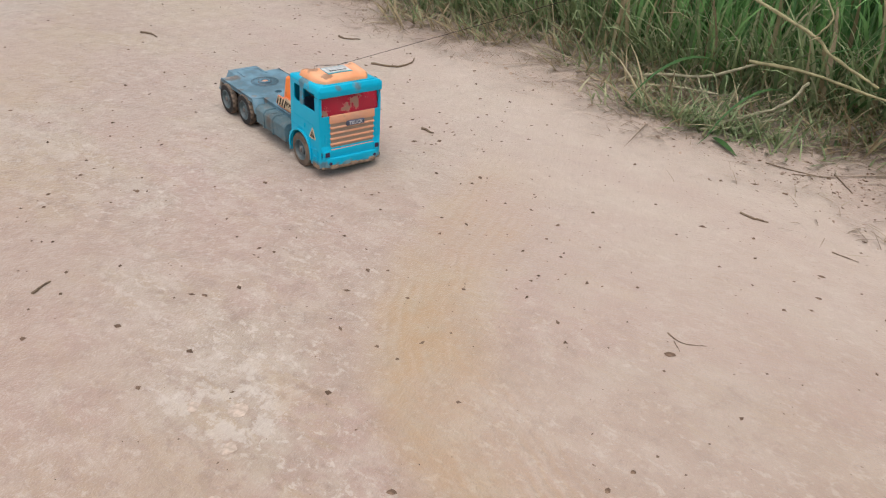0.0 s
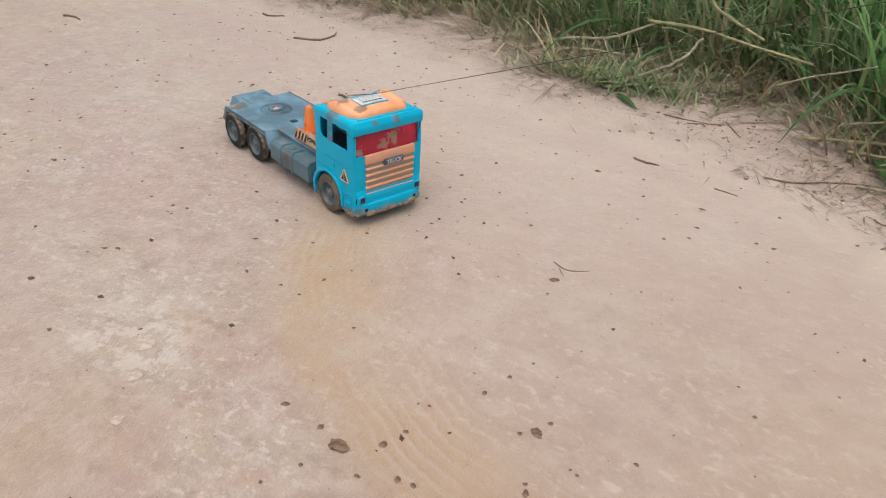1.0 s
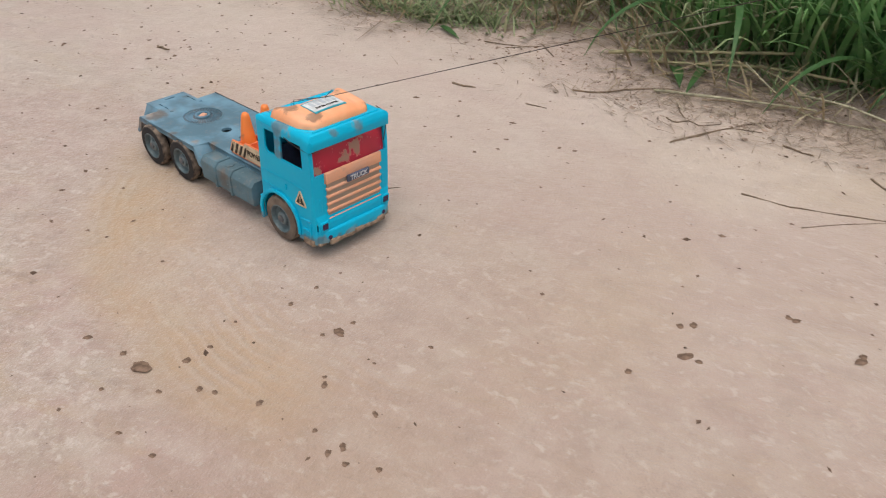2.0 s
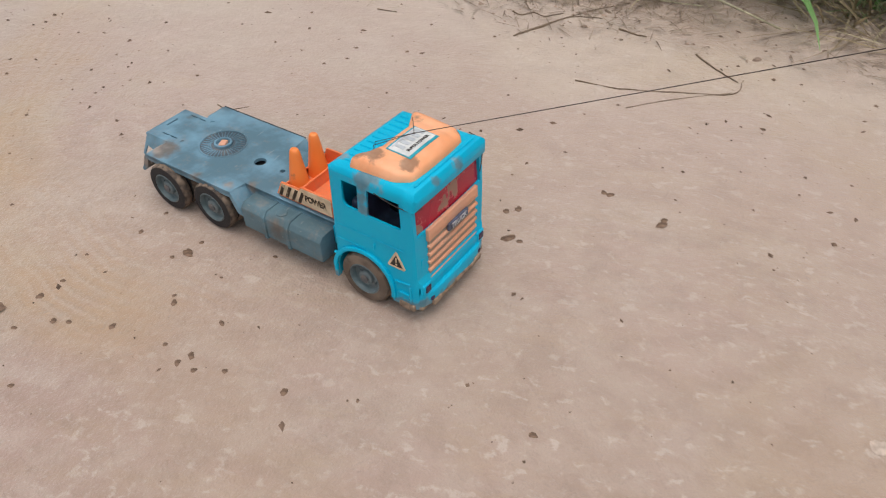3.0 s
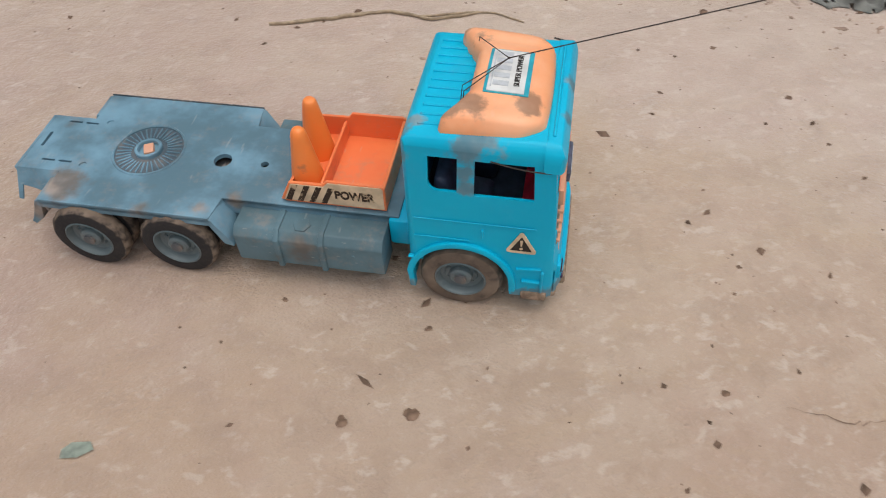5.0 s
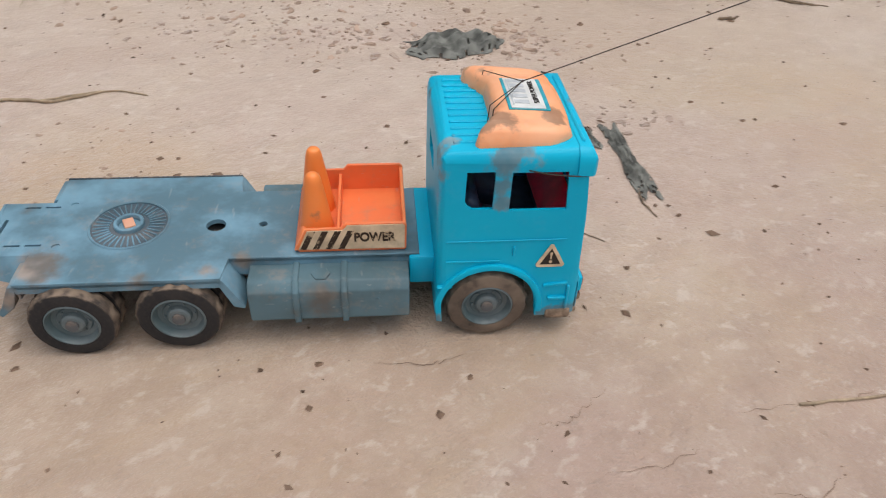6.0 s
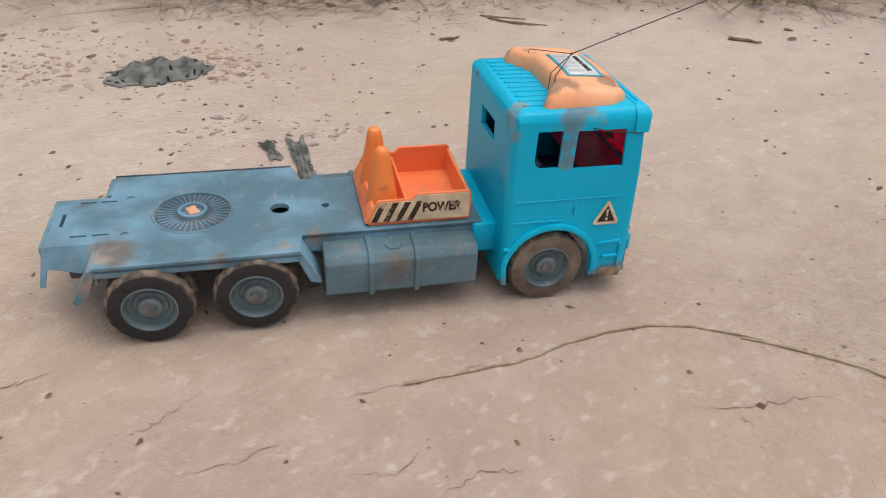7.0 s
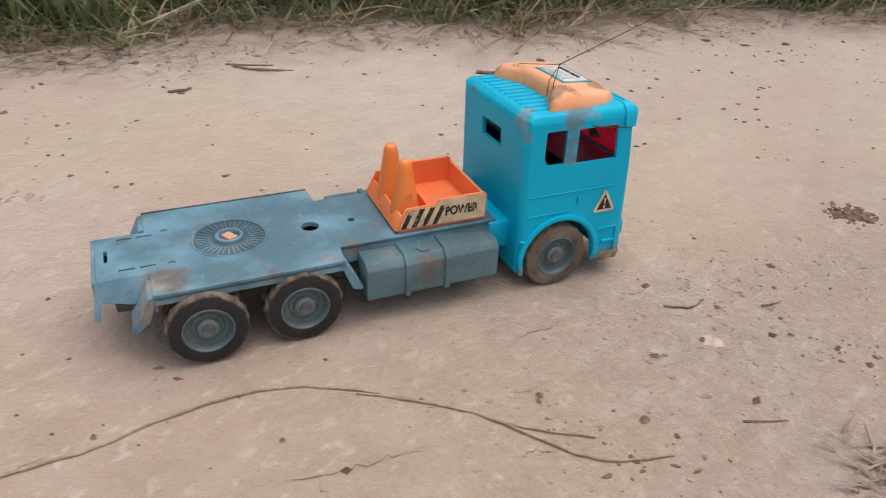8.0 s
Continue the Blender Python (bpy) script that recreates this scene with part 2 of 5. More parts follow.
def blade_material(name, a, b, c, through=0.35, rough=0.5):
    """Leaves of many hues: each blade takes its own between three colours, and lets some light through."""
    s = Nodes(name)
    geo = s.n.new("ShaderNodeNewGeometry").outputs["Random Per Island"]
    col = s.mix(s.span(geo, 0.0, 0.75), a, b)
    col = s.mix(s.span(geo, 0.84, 1.0), col, c)
    col = s.mix(s.span(s.noise(60, 3), 0.4, 0.75, 0, 0.35), col, c)
    s.finish(col, rough, 0.3)
    t = s.n.new("ShaderNodeBsdfTranslucent")
    s.l.new(col, t.inputs["Color"])
    m = s.n.new("ShaderNodeMixShader")
    m.inputs[0].default_value = through
    s.l.new(s.bsdf.outputs[0], m.inputs[1])
    s.l.new(t.outputs[0], m.inputs[2])
    s.l.new(m.outputs[0], s.n["Material Output"].inputs["Surface"])
    return s.mat


def red_screen_material():
    s = Nodes("red_windscreen")
    mud = None
    wobble = s.math("MULTIPLY", s.math("SUBTRACT", s.noise(130, 5, 0.65), 0.5), 0.032)
    for y, z, r in ((-0.006, 0.108, 0.008), (0.001, 0.111, 0.0065), (0.009, 0.114, 0.009), (0.012, 0.121, 0.006), (-0.044, 0.104, 0.007), (-0.012, 0.106, 0.005)):
        m = s.near((0.256, y, z), r - 0.002, r, wobble)
        mud = m if mud is None else s.math("MAXIMUM", mud, m)
    specks = s.span(s.noise(240, 2), 0.68, 0.72)
    mud = s.math("MAXIMUM", mud, specks)
    s.finish(s.mix(mud, (0.85, 0.025, 0.085), (0.33, 0.185, 0.135)), s.span(mud, 0, 1, 0.22, 0.8), 0.4)
    s.l.new(s.span(mud, 0, 1, 0.62, 0.0), s.bsdf.inputs["Transmission Weight"])
    return s.mat


teal = plastic("teal_plastic", (0.001, 0.405, 0.620), 0.36, 0.03, [
    (0.2035, -0.057, 0.110, 0.0085), (0.2035, -0.057, 0.121, 0.010), (0.2040, -0.056, 0.134, 0.012), (0.2080, -0.050, 0.143, 0.013), (0.217, -0.052, 0.141, 0.009), (0.168, -0.044, 0.137, 0.010), (0.172, -0.040, 0.143, 0.007), (0.167, 0.035, 0.139, 0.006),
    (0.166, -0.060, 0.018, 0.006), (0.242, -0.060, 0.016, 0.012), (0.254, -0.058, 0.017, 0.014), (0.264, -0.045, 0.017, 0.012), (0.267, -0.025, 0.016, 0.012), (0.267, -0.005, 0.016, 0.011), (0.267, 0.02, 0.015, 0.013), (0.264, 0.045, 0.016, 0.013), (0.258, 0.054, 0.018, 0.012), (0.267, 0.008, 0.016, 0.012), (0.267, 0.034, 0.016, 0.012), (0.2665, -0.015, 0.017, 0.012), (0.261, -0.052, 0.018, 0.014), (0.247, -0.058, 0.016, 0.010), (0.168, -0.050, 0.128, 0.006), (0.260, 0.01, 0.140, 0.010), (0.258, -0.025, 0.141, 0.006),
], faded=(0.002, 0.440, 0.65), spec=0.2, soft=0.007, mud_cover=0.62)
slate = plastic("slate_blue_plastic", (0.090, 0.165, 0.208), 0.42, 0.24, [
    (-0.086, -0.040, 0.060, 0.022), (-0.098, -0.055, 0.046, 0.017), (-0.02, -0.034, 0.058, 0.006), (0.092, -0.060, 0.040, 0.015), (0.05, -0.06, 0.045, 0.010), (-0.11, 0.02, 0.06, 0.006),
(-0.02, -0.058, 0.056, 0.010), (0.02, -0.05, 0.058, 0.008), (0.04, -0.037, 0.056, 0.010),
], soft=0.014, faded=(0.165, 0.305, 0.395), mud_cover=0.75, spec=0.3)
# muddier slate for the tanks, also darkened for their shaded sides
tank_slate = plastic("dirty_shaded_slate_plastic", (0.080, 0.132, 0.152), 0.5, 0.30, [
    (0.092, -0.060, 0.040, 0.016), (0.088, -0.060, 0.028, 0.010), (0.055, -0.060, 0.047, 0.010), (0.075, -0.061, 0.030, 0.006), (0.107, -0.061, 0.045, 0.007),
], soft=0.014, faded=(0.110, 0.190, 0.225), mud_cover=0.6, spec=0.3)
dark_grey = plastic("dark_grey_plastic", (0.035, 0.042, 0.05), 0.6, 0.5)
# slate darkened to paint the shade in the coupling's recess
ring_shaded = plastic("coupling_shaded_plastic", (0.050, 0.078, 0.100), 0.55, 0.3)
rim_grey = plastic("rim_plastic", (0.078, 0.118, 0.128), 0.45, 0.10)
orange = plastic("orange_plastic", (0.81, 0.190, 0.062), 0.4, 0.34, [(0.08, 0.0, 0.060, 0.006), (0.14, -0.034, 0.072, 0.006)], faded=(0.85, 0.25, 0.085))
cone_orange = plastic("cone_plastic", (0.92, 0.235, 0.045), 0.35, 0.08, [(0.0870, -0.0235, 0.080, 0.0035), (0.088, 0.013, 0.107, 0.002)], soft=0.004, mud_cover=0.5, faded=(0.90, 0.26, 0.06))
peach = plastic("faded_orange_plastic", (0.85, 0.335, 0.145), 0.42, 0.14, [
    (0.192, -0.038, 0.157, 0.015), (0.205, -0.040, 0.157, 0.009), (0.236, -0.033, 0.156, 0.011), (0.226, -0.028, 0.157, 0.006), (0.190, 0.040, 0.155, 0.009), (0.199, 0.030, 0.156, 0.006), (0.241, 0.036, 0.155, 0.006),
], soft=0.006, faded=(0.88, 0.43, 0.235), mud_cover=0.72)
grille_orange = plastic("grille_plastic", (0.74, 0.345, 0.200), 0.5, 0.55)
red_lining = plain("red_lining", (0.72, 0.02, 0.06), 0.4, 0.2, 80)
grille_dark = plastic("grille_gap", (0.34, 0.265, 0.195), 0.7, 0.5)
lamp_glass = plain("lamp_lens", (0.035, 0.02, 0.06), 0.2, 0.3, 200)
seat_dark = plain("seat_plastic", (0.034, 0.052, 0.095), 0.5)
red_glass = red_screen_material()
cream = plain("cream_sticker", (0.66, 0.50, 0.33), 0.5, 0.2, 90)
ink = plain("black_print", (0.022, 0.016, 0.012), 0.55, 0.3, 300)
white_sticker = plain("white_sticker", (0.62, 0.62, 0.60), 0.45, 0.12, 90)
grey_print = plain("grey_print", (0.48, 0.50, 0.52), 0.5, 0.15, 200)
blue_print = plain("teal_print", (0.02, 0.33, 0.42), 0.4, 0.15, 200)
navy_print = plain("navy_print", (0.075, 0.090, 0.14), 0.4, 0.3, 200)
pale_print = plain("pale_print", (0.50, 0.50, 0.52), 0.4, 0.2, 200)
string_mat = plain("string", (0.045, 0.032, 0.025), 0.8)


def rubber_material(name, lo, hi, clean):
    """Rubber with dust on the tread and, where the sidewall is not rubbed clean, on the flank."""
    s = Nodes(name)
    clump, fine = s.noise(75, 5, 0.65), s.noise(420, 3)
    axes = s.n.new("ShaderNodeSeparateXYZ")
    s.l.new(s.coord, axes.inputs[0])
    radius = s.math("SQRT", s.math("ADD", s.math("POWER", axes.outputs["X"], 2.0), s.math("POWER", axes.outputs["Z"], 2.0)))
    ragged = s.math("ADD", radius, s.math("MULTIPLY", s.math("SUBTRACT", s.noise(150, 4, 0.6), 0.5), 0.005))
    tread = s.span(ragged, 0.0246, 0.0268, clean, 0.85)
    cover = s.math("MULTIPLY", tread, s.span(clump, lo, hi, 0.45, 1.0))
    c = s.mix(cover, (0.022, 0.022, 0.024), s.mix(s.span(s.noise(40, 3), 0.4, 0.65), (0.17, 0.125, 0.093), (0.28, 0.21, 0.155)))
    c = s.mix(s.span(fine, 0.45, 0.75, 0, 0.10), c, (0.15, 0.11, 0.085))
    s.bump(s.math("ADD", fine, clump), 0.4, 0.0008)
    return s.finish(c, 0.85, 0.25)


def worn_print_material():
    """Brown print rubbed through to the sticker in spots."""
    s = Nodes("worn_print")
    wear = s.math("MAXIMUM", s.span(s.noise(240, 4, 0.7), 0.56, 0.62), s.span(s.noise(70, 3), 0.60, 0.66))
    return s.finish(s.mix(wear, (0.045, 0.026, 0.016), (0.50, 0.36, 0.23)), 0.6, 0.3)


worn_print = worn_print_material()
rubber = rubber_material("black_rubber", 0.36, 0.52, 0.05)
dusty_rubber = rubber_material("dusty_rubber", 0.30, 0.50, 0.75)
dusty_mud = plain("dried_mud", (0.27, 0.195, 0.140), 0.95, 0.35, 180, 0.1)
soil = soil_material()
crumb_mat = plain("dark_soil_crumb", (0.155, 0.103, 0.074), 0.95, 0.45, 60, 0.1)
clod_mat = plain("soil_clod", (0.18, 0.118, 0.083), 0.95, 0.4, 150, 0.1)
flake_mat = plain("soil_flakes", (0.35, 0.255, 0.198), 0.95, 0.4, 30, 0.1)
chip_mat = plain("pale_clay_chip", (0.50, 0.40, 0.33), 0.9, 0.2, 150, 0.15)
twig_mat = plain("dead_twig", (0.20, 0.145, 0.10), 0.85, 0.35, 200, 0.2)
straw_mat = plain("dry_stalk", (0.36, 0.275, 0.185), 0.7, 0.25, 150, 0.3)
green_stalk_mat = plain("half_dry_stalk", (0.33, 0.29, 0.16), 0.65, 0.3, 60, 0.3)
reed_mat = plain("dry_reed", (0.37, 0.335, 0.225), 0.7, 0.3, 90, 0.3)
rag_mat = plain("grey_rag", (0.150, 0.152, 0.138), 0.85, 0.5, 60, 0.2)
crack_mat = plain("crack_shade", (0.21, 0.145, 0.108), 1.0, 0.3, 100, 0.0)
dead_blade_mat = blade_material("dead_blades", (0.19, 0.14, 0.105), (0.33, 0.255, 0.19), (0.46, 0.39, 0.29), 0.2, 0.8)
leaf_bit_mat = plain("pale_leaf", (0.40, 0.46, 0.39), 0.6, 0.2, 150)
grass_mat = blade_material("green_blades", (0.070, 0.170, 0.060), (0.245, 0.48, 0.170), (0.42, 0.54, 0.27), 0.48)
straw_blade_mat = blade_material("straw_blades", (0.24, 0.18, 0.11), (0.42, 0.335, 0.205), (0.52, 0.45, 0.30), 0.3, 0.7)
greygreen_mat = blade_material("wilted_blades", (0.13, 0.20, 0.09), (0.32, 0.39, 0.20), (0.52, 0.48, 0.32), 0.35, 0.6)
leaf_mat = blade_material("broad_leaves", (0.06, 0.15, 0.045), (0.12, 0.25, 0.085), (0.20, 0.28, 0.12), 0.4, 0.45)


# ---- mesh helpers ----
def part(name, bm, material, parent=None, label="", sharp=35):
    """Links a bmesh as one mesh object under a thing or part."""
    me = bpy.data.meshes.new(name)
    bm.normal_update()
    bm.to_mesh(me)
    bm.free()
    me.materials.append(material)
    me.shade_smooth()
    me.set_sharp_from_angle(angle=radians(sharp))
    ob = new(name, me)
    ob.parent = parent
    return tagged(ob, label)


def raw(name, verts, faces, material, parent=None, label="", smooth=True):
    me = bpy.data.meshes.new(name)
    me.from_pydata(verts, [], faces)
    me.materials.append(material)
    if smooth:
        me.shade_smooth()
    ob = new(name, me)
    ob.parent = parent
    return tagged(ob, label)


def box(x0, x1, y0, y1, z0, z1, bevel=0.0, segments=2, bm=None):
    b = bmesh.new()
    bmesh.ops.create_cube(b, size=1, matrix=Matrix.LocRotScale(((x0 + x1) / 2, (y0 + y1) / 2, (z0 + z1) / 2), None, (x1 - x0, y1 - y0, z1 - z0)))
    if bevel:
        bmesh.ops.bevel(b, geom=b.edges[:], offset=bevel, segments=segments, profile=0.5, affect="EDGES")
    return b if bm is None else join(bm, b)


def join(bm, other):
    me = bpy.data.meshes.new("joint")
    other.to_mesh(me)
    other.free()
    bm.from_mesh(me)
    bpy.data.meshes.remove(me)
    return bm


def prism(outline, plane, lo, hi, bevel=0.0, segments=2, pick=None):
    """An outline of (a, b) pairs in the plane 'xz', 'xy' or 'yz', pushed from lo to hi along the third axis."""
    at = {"xz": lambda a, b, c: (a, c, b), "xy": lambda a, b, c: (a, b, c), "yz": lambda a, b, c: (c, a, b)}[plane]
    b = bmesh.new()
    low = [b.verts.new(at(p, q, lo)) for p, q in outline]
    high = [b.verts.new(at(p, q, hi)) for p, q in outline]
    b.faces.new(low)
    b.faces.new(list(reversed(high)))
    for i in range(len(outline)):
        j = (i + 1) % len(outline)
        b.faces.new((low[j], low[i], high[i], high[j]))
    bmesh.ops.recalc_face_normals(b, faces=b.faces[:])
    if bevel:
        edges = [e for e in b.edges if pick is None or pick(e)]
        bmesh.ops.bevel(b, geom=edges, offset=bevel, segments=segments, profile=0.5, affect="EDGES", clamp_overlap=True)
    return b


def disc_points(cx, cy, r, n, a0=0.0, a1=360.0):
    full = abs(a1 - a0) >= 360
    return [(cx + r * math.cos(radians(a0 + (a1 - a0) * i / (n if full else n - 1))), cy + r * math.sin(radians(a0 + (a1 - a0) * i / (n if full else n - 1)))) for i in range(n)]


def rounded(points, radii, steps=5):
    """A closed outline with its corners rounded off."""
    out = []
    n = len(points)
    for i in range(n):
        p, a, b = Vector(points[i]), Vector(points[i - 1]), Vector(points[(i + 1) % n])
        u, v = (a - p).normalized(), (b - p).normalized()
        half = u.angle(v) / 2
        cut = min(radii[i] / math.tan(half), 0.45 * (a - p).length, 0.45 * (b - p).length)
        for k in range(steps + 1):
            t = k / steps
            q = (1 - t) ** 2 * (p + u * cut) + 2 * t * (1 - t) * p + t * t * (p + v * cut)
            out.append((q.x, q.y))
    return out


def carve(bm, cutters, operation="DIFFERENCE"):
    """The solid bm with the cutters taken away, or what it shares with them."""
    def temporary(b):
        me = bpy.data.meshes.new("blank")
        b.to_mesh(me)
        b.free()
        return new("blank", me)
    body, tools = temporary(bm), [temporary(c) for c in cutters]
    for tool in tools:
        m = body.modifiers.new("cut", "BOOLEAN")
        m.operation, m.solver, m.object = operation, "EXACT", tool
    out = bmesh.new()
    bpy.context.view_layer.update()
    done = body.evaluated_get(bpy.context.evaluated_depsgraph_get())
    out.from_mesh(done.to_mesh())
    done.to_mesh_clear()
    for ob in (body, *tools):
        me = ob.data
        bpy.data.objects.remove(ob)
        bpy.data.meshes.remove(me)
    return out


def lathe(profile, n, shape=None, caps=True):
    """Turns (radius, y) pairs round the y axis; shape(i, k, r) may alter a radius."""
    b = bmesh.new()
    rings = []
    for k, (r, y) in enumerate(profile):
        ring = []
        for i in range(n):
            a = 2 * math.pi * i / n
            rr = shape(i, k, r) if shape else r
            ring.append(b.verts.new((rr * math.cos(a), y, rr * math.sin(a))))
        rings.append(ring)
    for p, q in zip(rings, rings[1:]):
        for i in range(n):
            j = (i + 1) % n
            b.faces.new((p[i], p[j], q[j], q[i]))
    for ring, flip in ((rings[0], True), (rings[-1], False)) if caps else ():
        b.faces.new(ring if not flip else list(reversed(ring)))
    bmesh.ops.recalc_face_normals(b, faces=b.faces[:])
    return b


def tube(points, radius, n=6, taper=1.0, wobble=0.0, rng=None):
    """A round rod through the points, thinner towards its end."""
    b = bmesh.new()
    pts = [Vector(p) for p in points]
    rings = []
    for i, p in enumerate(pts):
        d = (pts[min(i + 1, len(pts) - 1)] - pts[max(i - 1, 0)]).normalized()
        side = d.cross(Vector((0, 0, 1)))
        side = side.normalized() if side.length > 1e-4 else Vector((1, 0, 0))
        up = side.cross(d)
        r = radius * (1 + (taper - 1) * i / max(1, len(pts) - 1)) * (1 + (rng.uniform(-wobble, wobble) if rng else 0))
        rings.append([b.verts.new(p + r * (math.cos(2 * math.pi * k / n) * side + math.sin(2 * math.pi * k / n) * up)) for k in range(n)])
    for p, q in zip(rings, rings[1:]):
        for k in range(n):
            b.faces.new((p[k], p[(k + 1) % n], q[(k + 1) % n], q[k]))
    b.faces.new(list(reversed(rings[0])))
    b.faces.new(rings[-1])
    bmesh.ops.recalc_face_normals(b, faces=b.faces[:])
    return b


def smooth_line(points, steps=6):
    """A curve through the points (Catmull-Rom)."""
    p = [Vector(q) for q in points]
    p = [p[0] * 2 - p[1], *p, p[-1] * 2 - p[-2]]
    out = []
    for i in range(1, len(p) - 2):
        for s in range(steps):
            t = s / steps
            out.append(0.5 * (2 * p[i] + (p[i + 1] - p[i - 1]) * t + (2 * p[i - 1] - 5 * p[i] + 4 * p[i + 1] - p[i + 2]) * t * t + (3 * p[i] - p[i - 1] - 3 * p[i + 1] + p[i + 2]) * t ** 3))
    return out + [p[-2]]


def lettering(text, size, m, material, parent, name="lettering", depth=0.0002, bold=0.0):
    """Raised letters from the built-in font, centred on the pose m."""
    curve = bpy.data.curves.new(name, "FONT")
    curve.body, curve.size, curve.extrude = text, size, depth
    curve.offset = bold
    curve.align_x, curve.align_y = "CENTER", "CENTER"
    ob = new("blank", curve)
    bpy.context.view_layer.update()
    me = bpy.data.meshes.new_from_object(ob.evaluated_get(bpy.context.evaluated_depsgraph_get()))
    bpy.data.objects.remove(ob)
    bpy.data.curves.remove(curve)
    me.transform(m)
    me.materials.clear()
    me.materials.append(material)
    me.name = name
    out = new(name, me)
    out.parent = parent
    return out


# ---- ground ----
def ease(v, lo, hi):
    t = np.clip((v - lo) / (hi - lo), 0, 1)
    return t * t * (3 - 2 * t)


TABLES = {}


def value_noise(x, y, scale, seed):
    """Smooth noise between -1 and 1 on arrays of places."""
    if seed not in TABLES:
        TABLES[seed] = np.random.RandomState(seed).uniform(-1, 1, (256, 256))
    table = TABLES[seed]
    u, v = x * scale, y * scale
    i, j = np.floor(u).astype(int), np.floor(v).astype(int)
    fu, fv = u - i, v - j
    fu, fv = fu * fu * (3 - 2 * fu), fv * fv * (3 - 2 * fv)
    t = lambda a, b: table[a % 256, b % 256]
    return (t(i, j) * (1 - fu) + t(i + 1, j) * fu) * (1 - fv) + (t(i, j + 1) * (1 - fu) + t(i + 1, j + 1) * fu) * fv


EDGE_X = np.array([-30, -1.5, 0.2, 0.75, 1.08, 1.35, 1.67, 1.97, 2.3, 2.9, 3.17, 3.62, 4.06, 4.5, 5.2, 30])
EDGE_Y = np.array([9.5, 2.95, 2.52, 2.43, 2.38, 2.31, 2.28, 2.17, 2.07, 1.78, 1.66, 1.42, 1.18, 0.86, 0.38, -16])


def edge_y(x):
    """Where the verge begins."""
    return np.interp(x, EDGE_X, EDGE_Y)


def ground_z(x, y):
    x, y = np.asarray(x, float), np.asarray(y, float)
    z = 0.0013 * value_noise(x, y, 6.0, 1) + 0.0009 * value_noise(x, y, 17.0, 2) + 0.0006 * value_noise(x, y, 43.0, 3)
    z = z - 0.0007
    back = y - edge_y(x)
    z = z + ease(back, -0.25, 0.1) * 0.006 * (1 + value_noise(x, y, 14.0, 4)) + ease(back, 0.0, 1.2) * 0.06
    far = np.hypot(x - 2, y - 1.2)
    return z + ease(far, 6, 60) * 0.25 * value_noise(x, y, 0.12, 5)


def beside(line, x, y):
    """How far each place lies to the left of a line on the ground, or to its right if negative."""
    best, out = np.full(x.shape, 1e9), np.full(x.shape, 1e3)
    for (ax, ay), (bx, by) in zip(line, line[1:]):
        dx, dy = bx - ax, by - ay
        t = np.clip(((x - ax) * dx + (y - ay) * dy) / (dx * dx + dy * dy), 0, 1)
        d = np.hypot(x - ax - t * dx, y - ay - t * dy)
        near = d < best
        out = np.where(near, np.where(dx * (y - ay) - dy * (x - ax) > 0, d, -d), out)
        best = np.minimum(best, d)
    return out


def build_ground():
    def spread(lo, hi, step):
        mid = np.arange(lo, hi + step / 2, step)
        out = step * 1.25 ** np.arange(1, 45)
        out = np.cumsum(out)
        out = out[out < 900]
        return np.concatenate([lo - out[::-1], mid, hi + out])
    xs, ys = spread(-0.6, 4.9, 0.0125), spread(0.3, 2.7, 0.0125)
    gx, gy = np.meshgrid(xs, ys)
    verts = np.stack([gx, gy, ground_z(gx, gy)], -1).reshape(-1, 3)
    nx, ny = len(xs), len(ys)
    k = (np.arange(ny - 1)[:, None] * nx + np.arange(nx - 1)[None, :]).ravel()
    faces = np.stack([k, k + 1, k + nx + 1, k + nx], 1)
    ob = raw("ground", verts.tolist(), faces.tolist(), soil)
    ob.data.attributes.new("verge", "FLOAT", "POINT").data.foreach_set("value", (gy - edge_y(gx)).ravel().astype(np.float32))
    ob.data.attributes.new("rut_across", "FLOAT", "POINT").data.foreach_set("value", beside(RUT_LINE, gx, gy).ravel().astype(np.float32))
    tagged(ob, "dry packed pinkish clay track with scattered crumbs and cracks", "ground", kind="structure")


build_ground()


# ---- the toy truck ----
# Truck space: x ahead from the middle axle, y to its left from the centre line, z up from the ground.
WHEEL_R = 0.0276


HALF = 0.0562
CAB_SHIFT = -0.0030
CAB_LEAN = -1.9
KNOT = (0.2207, 0.0002, 0.1611)


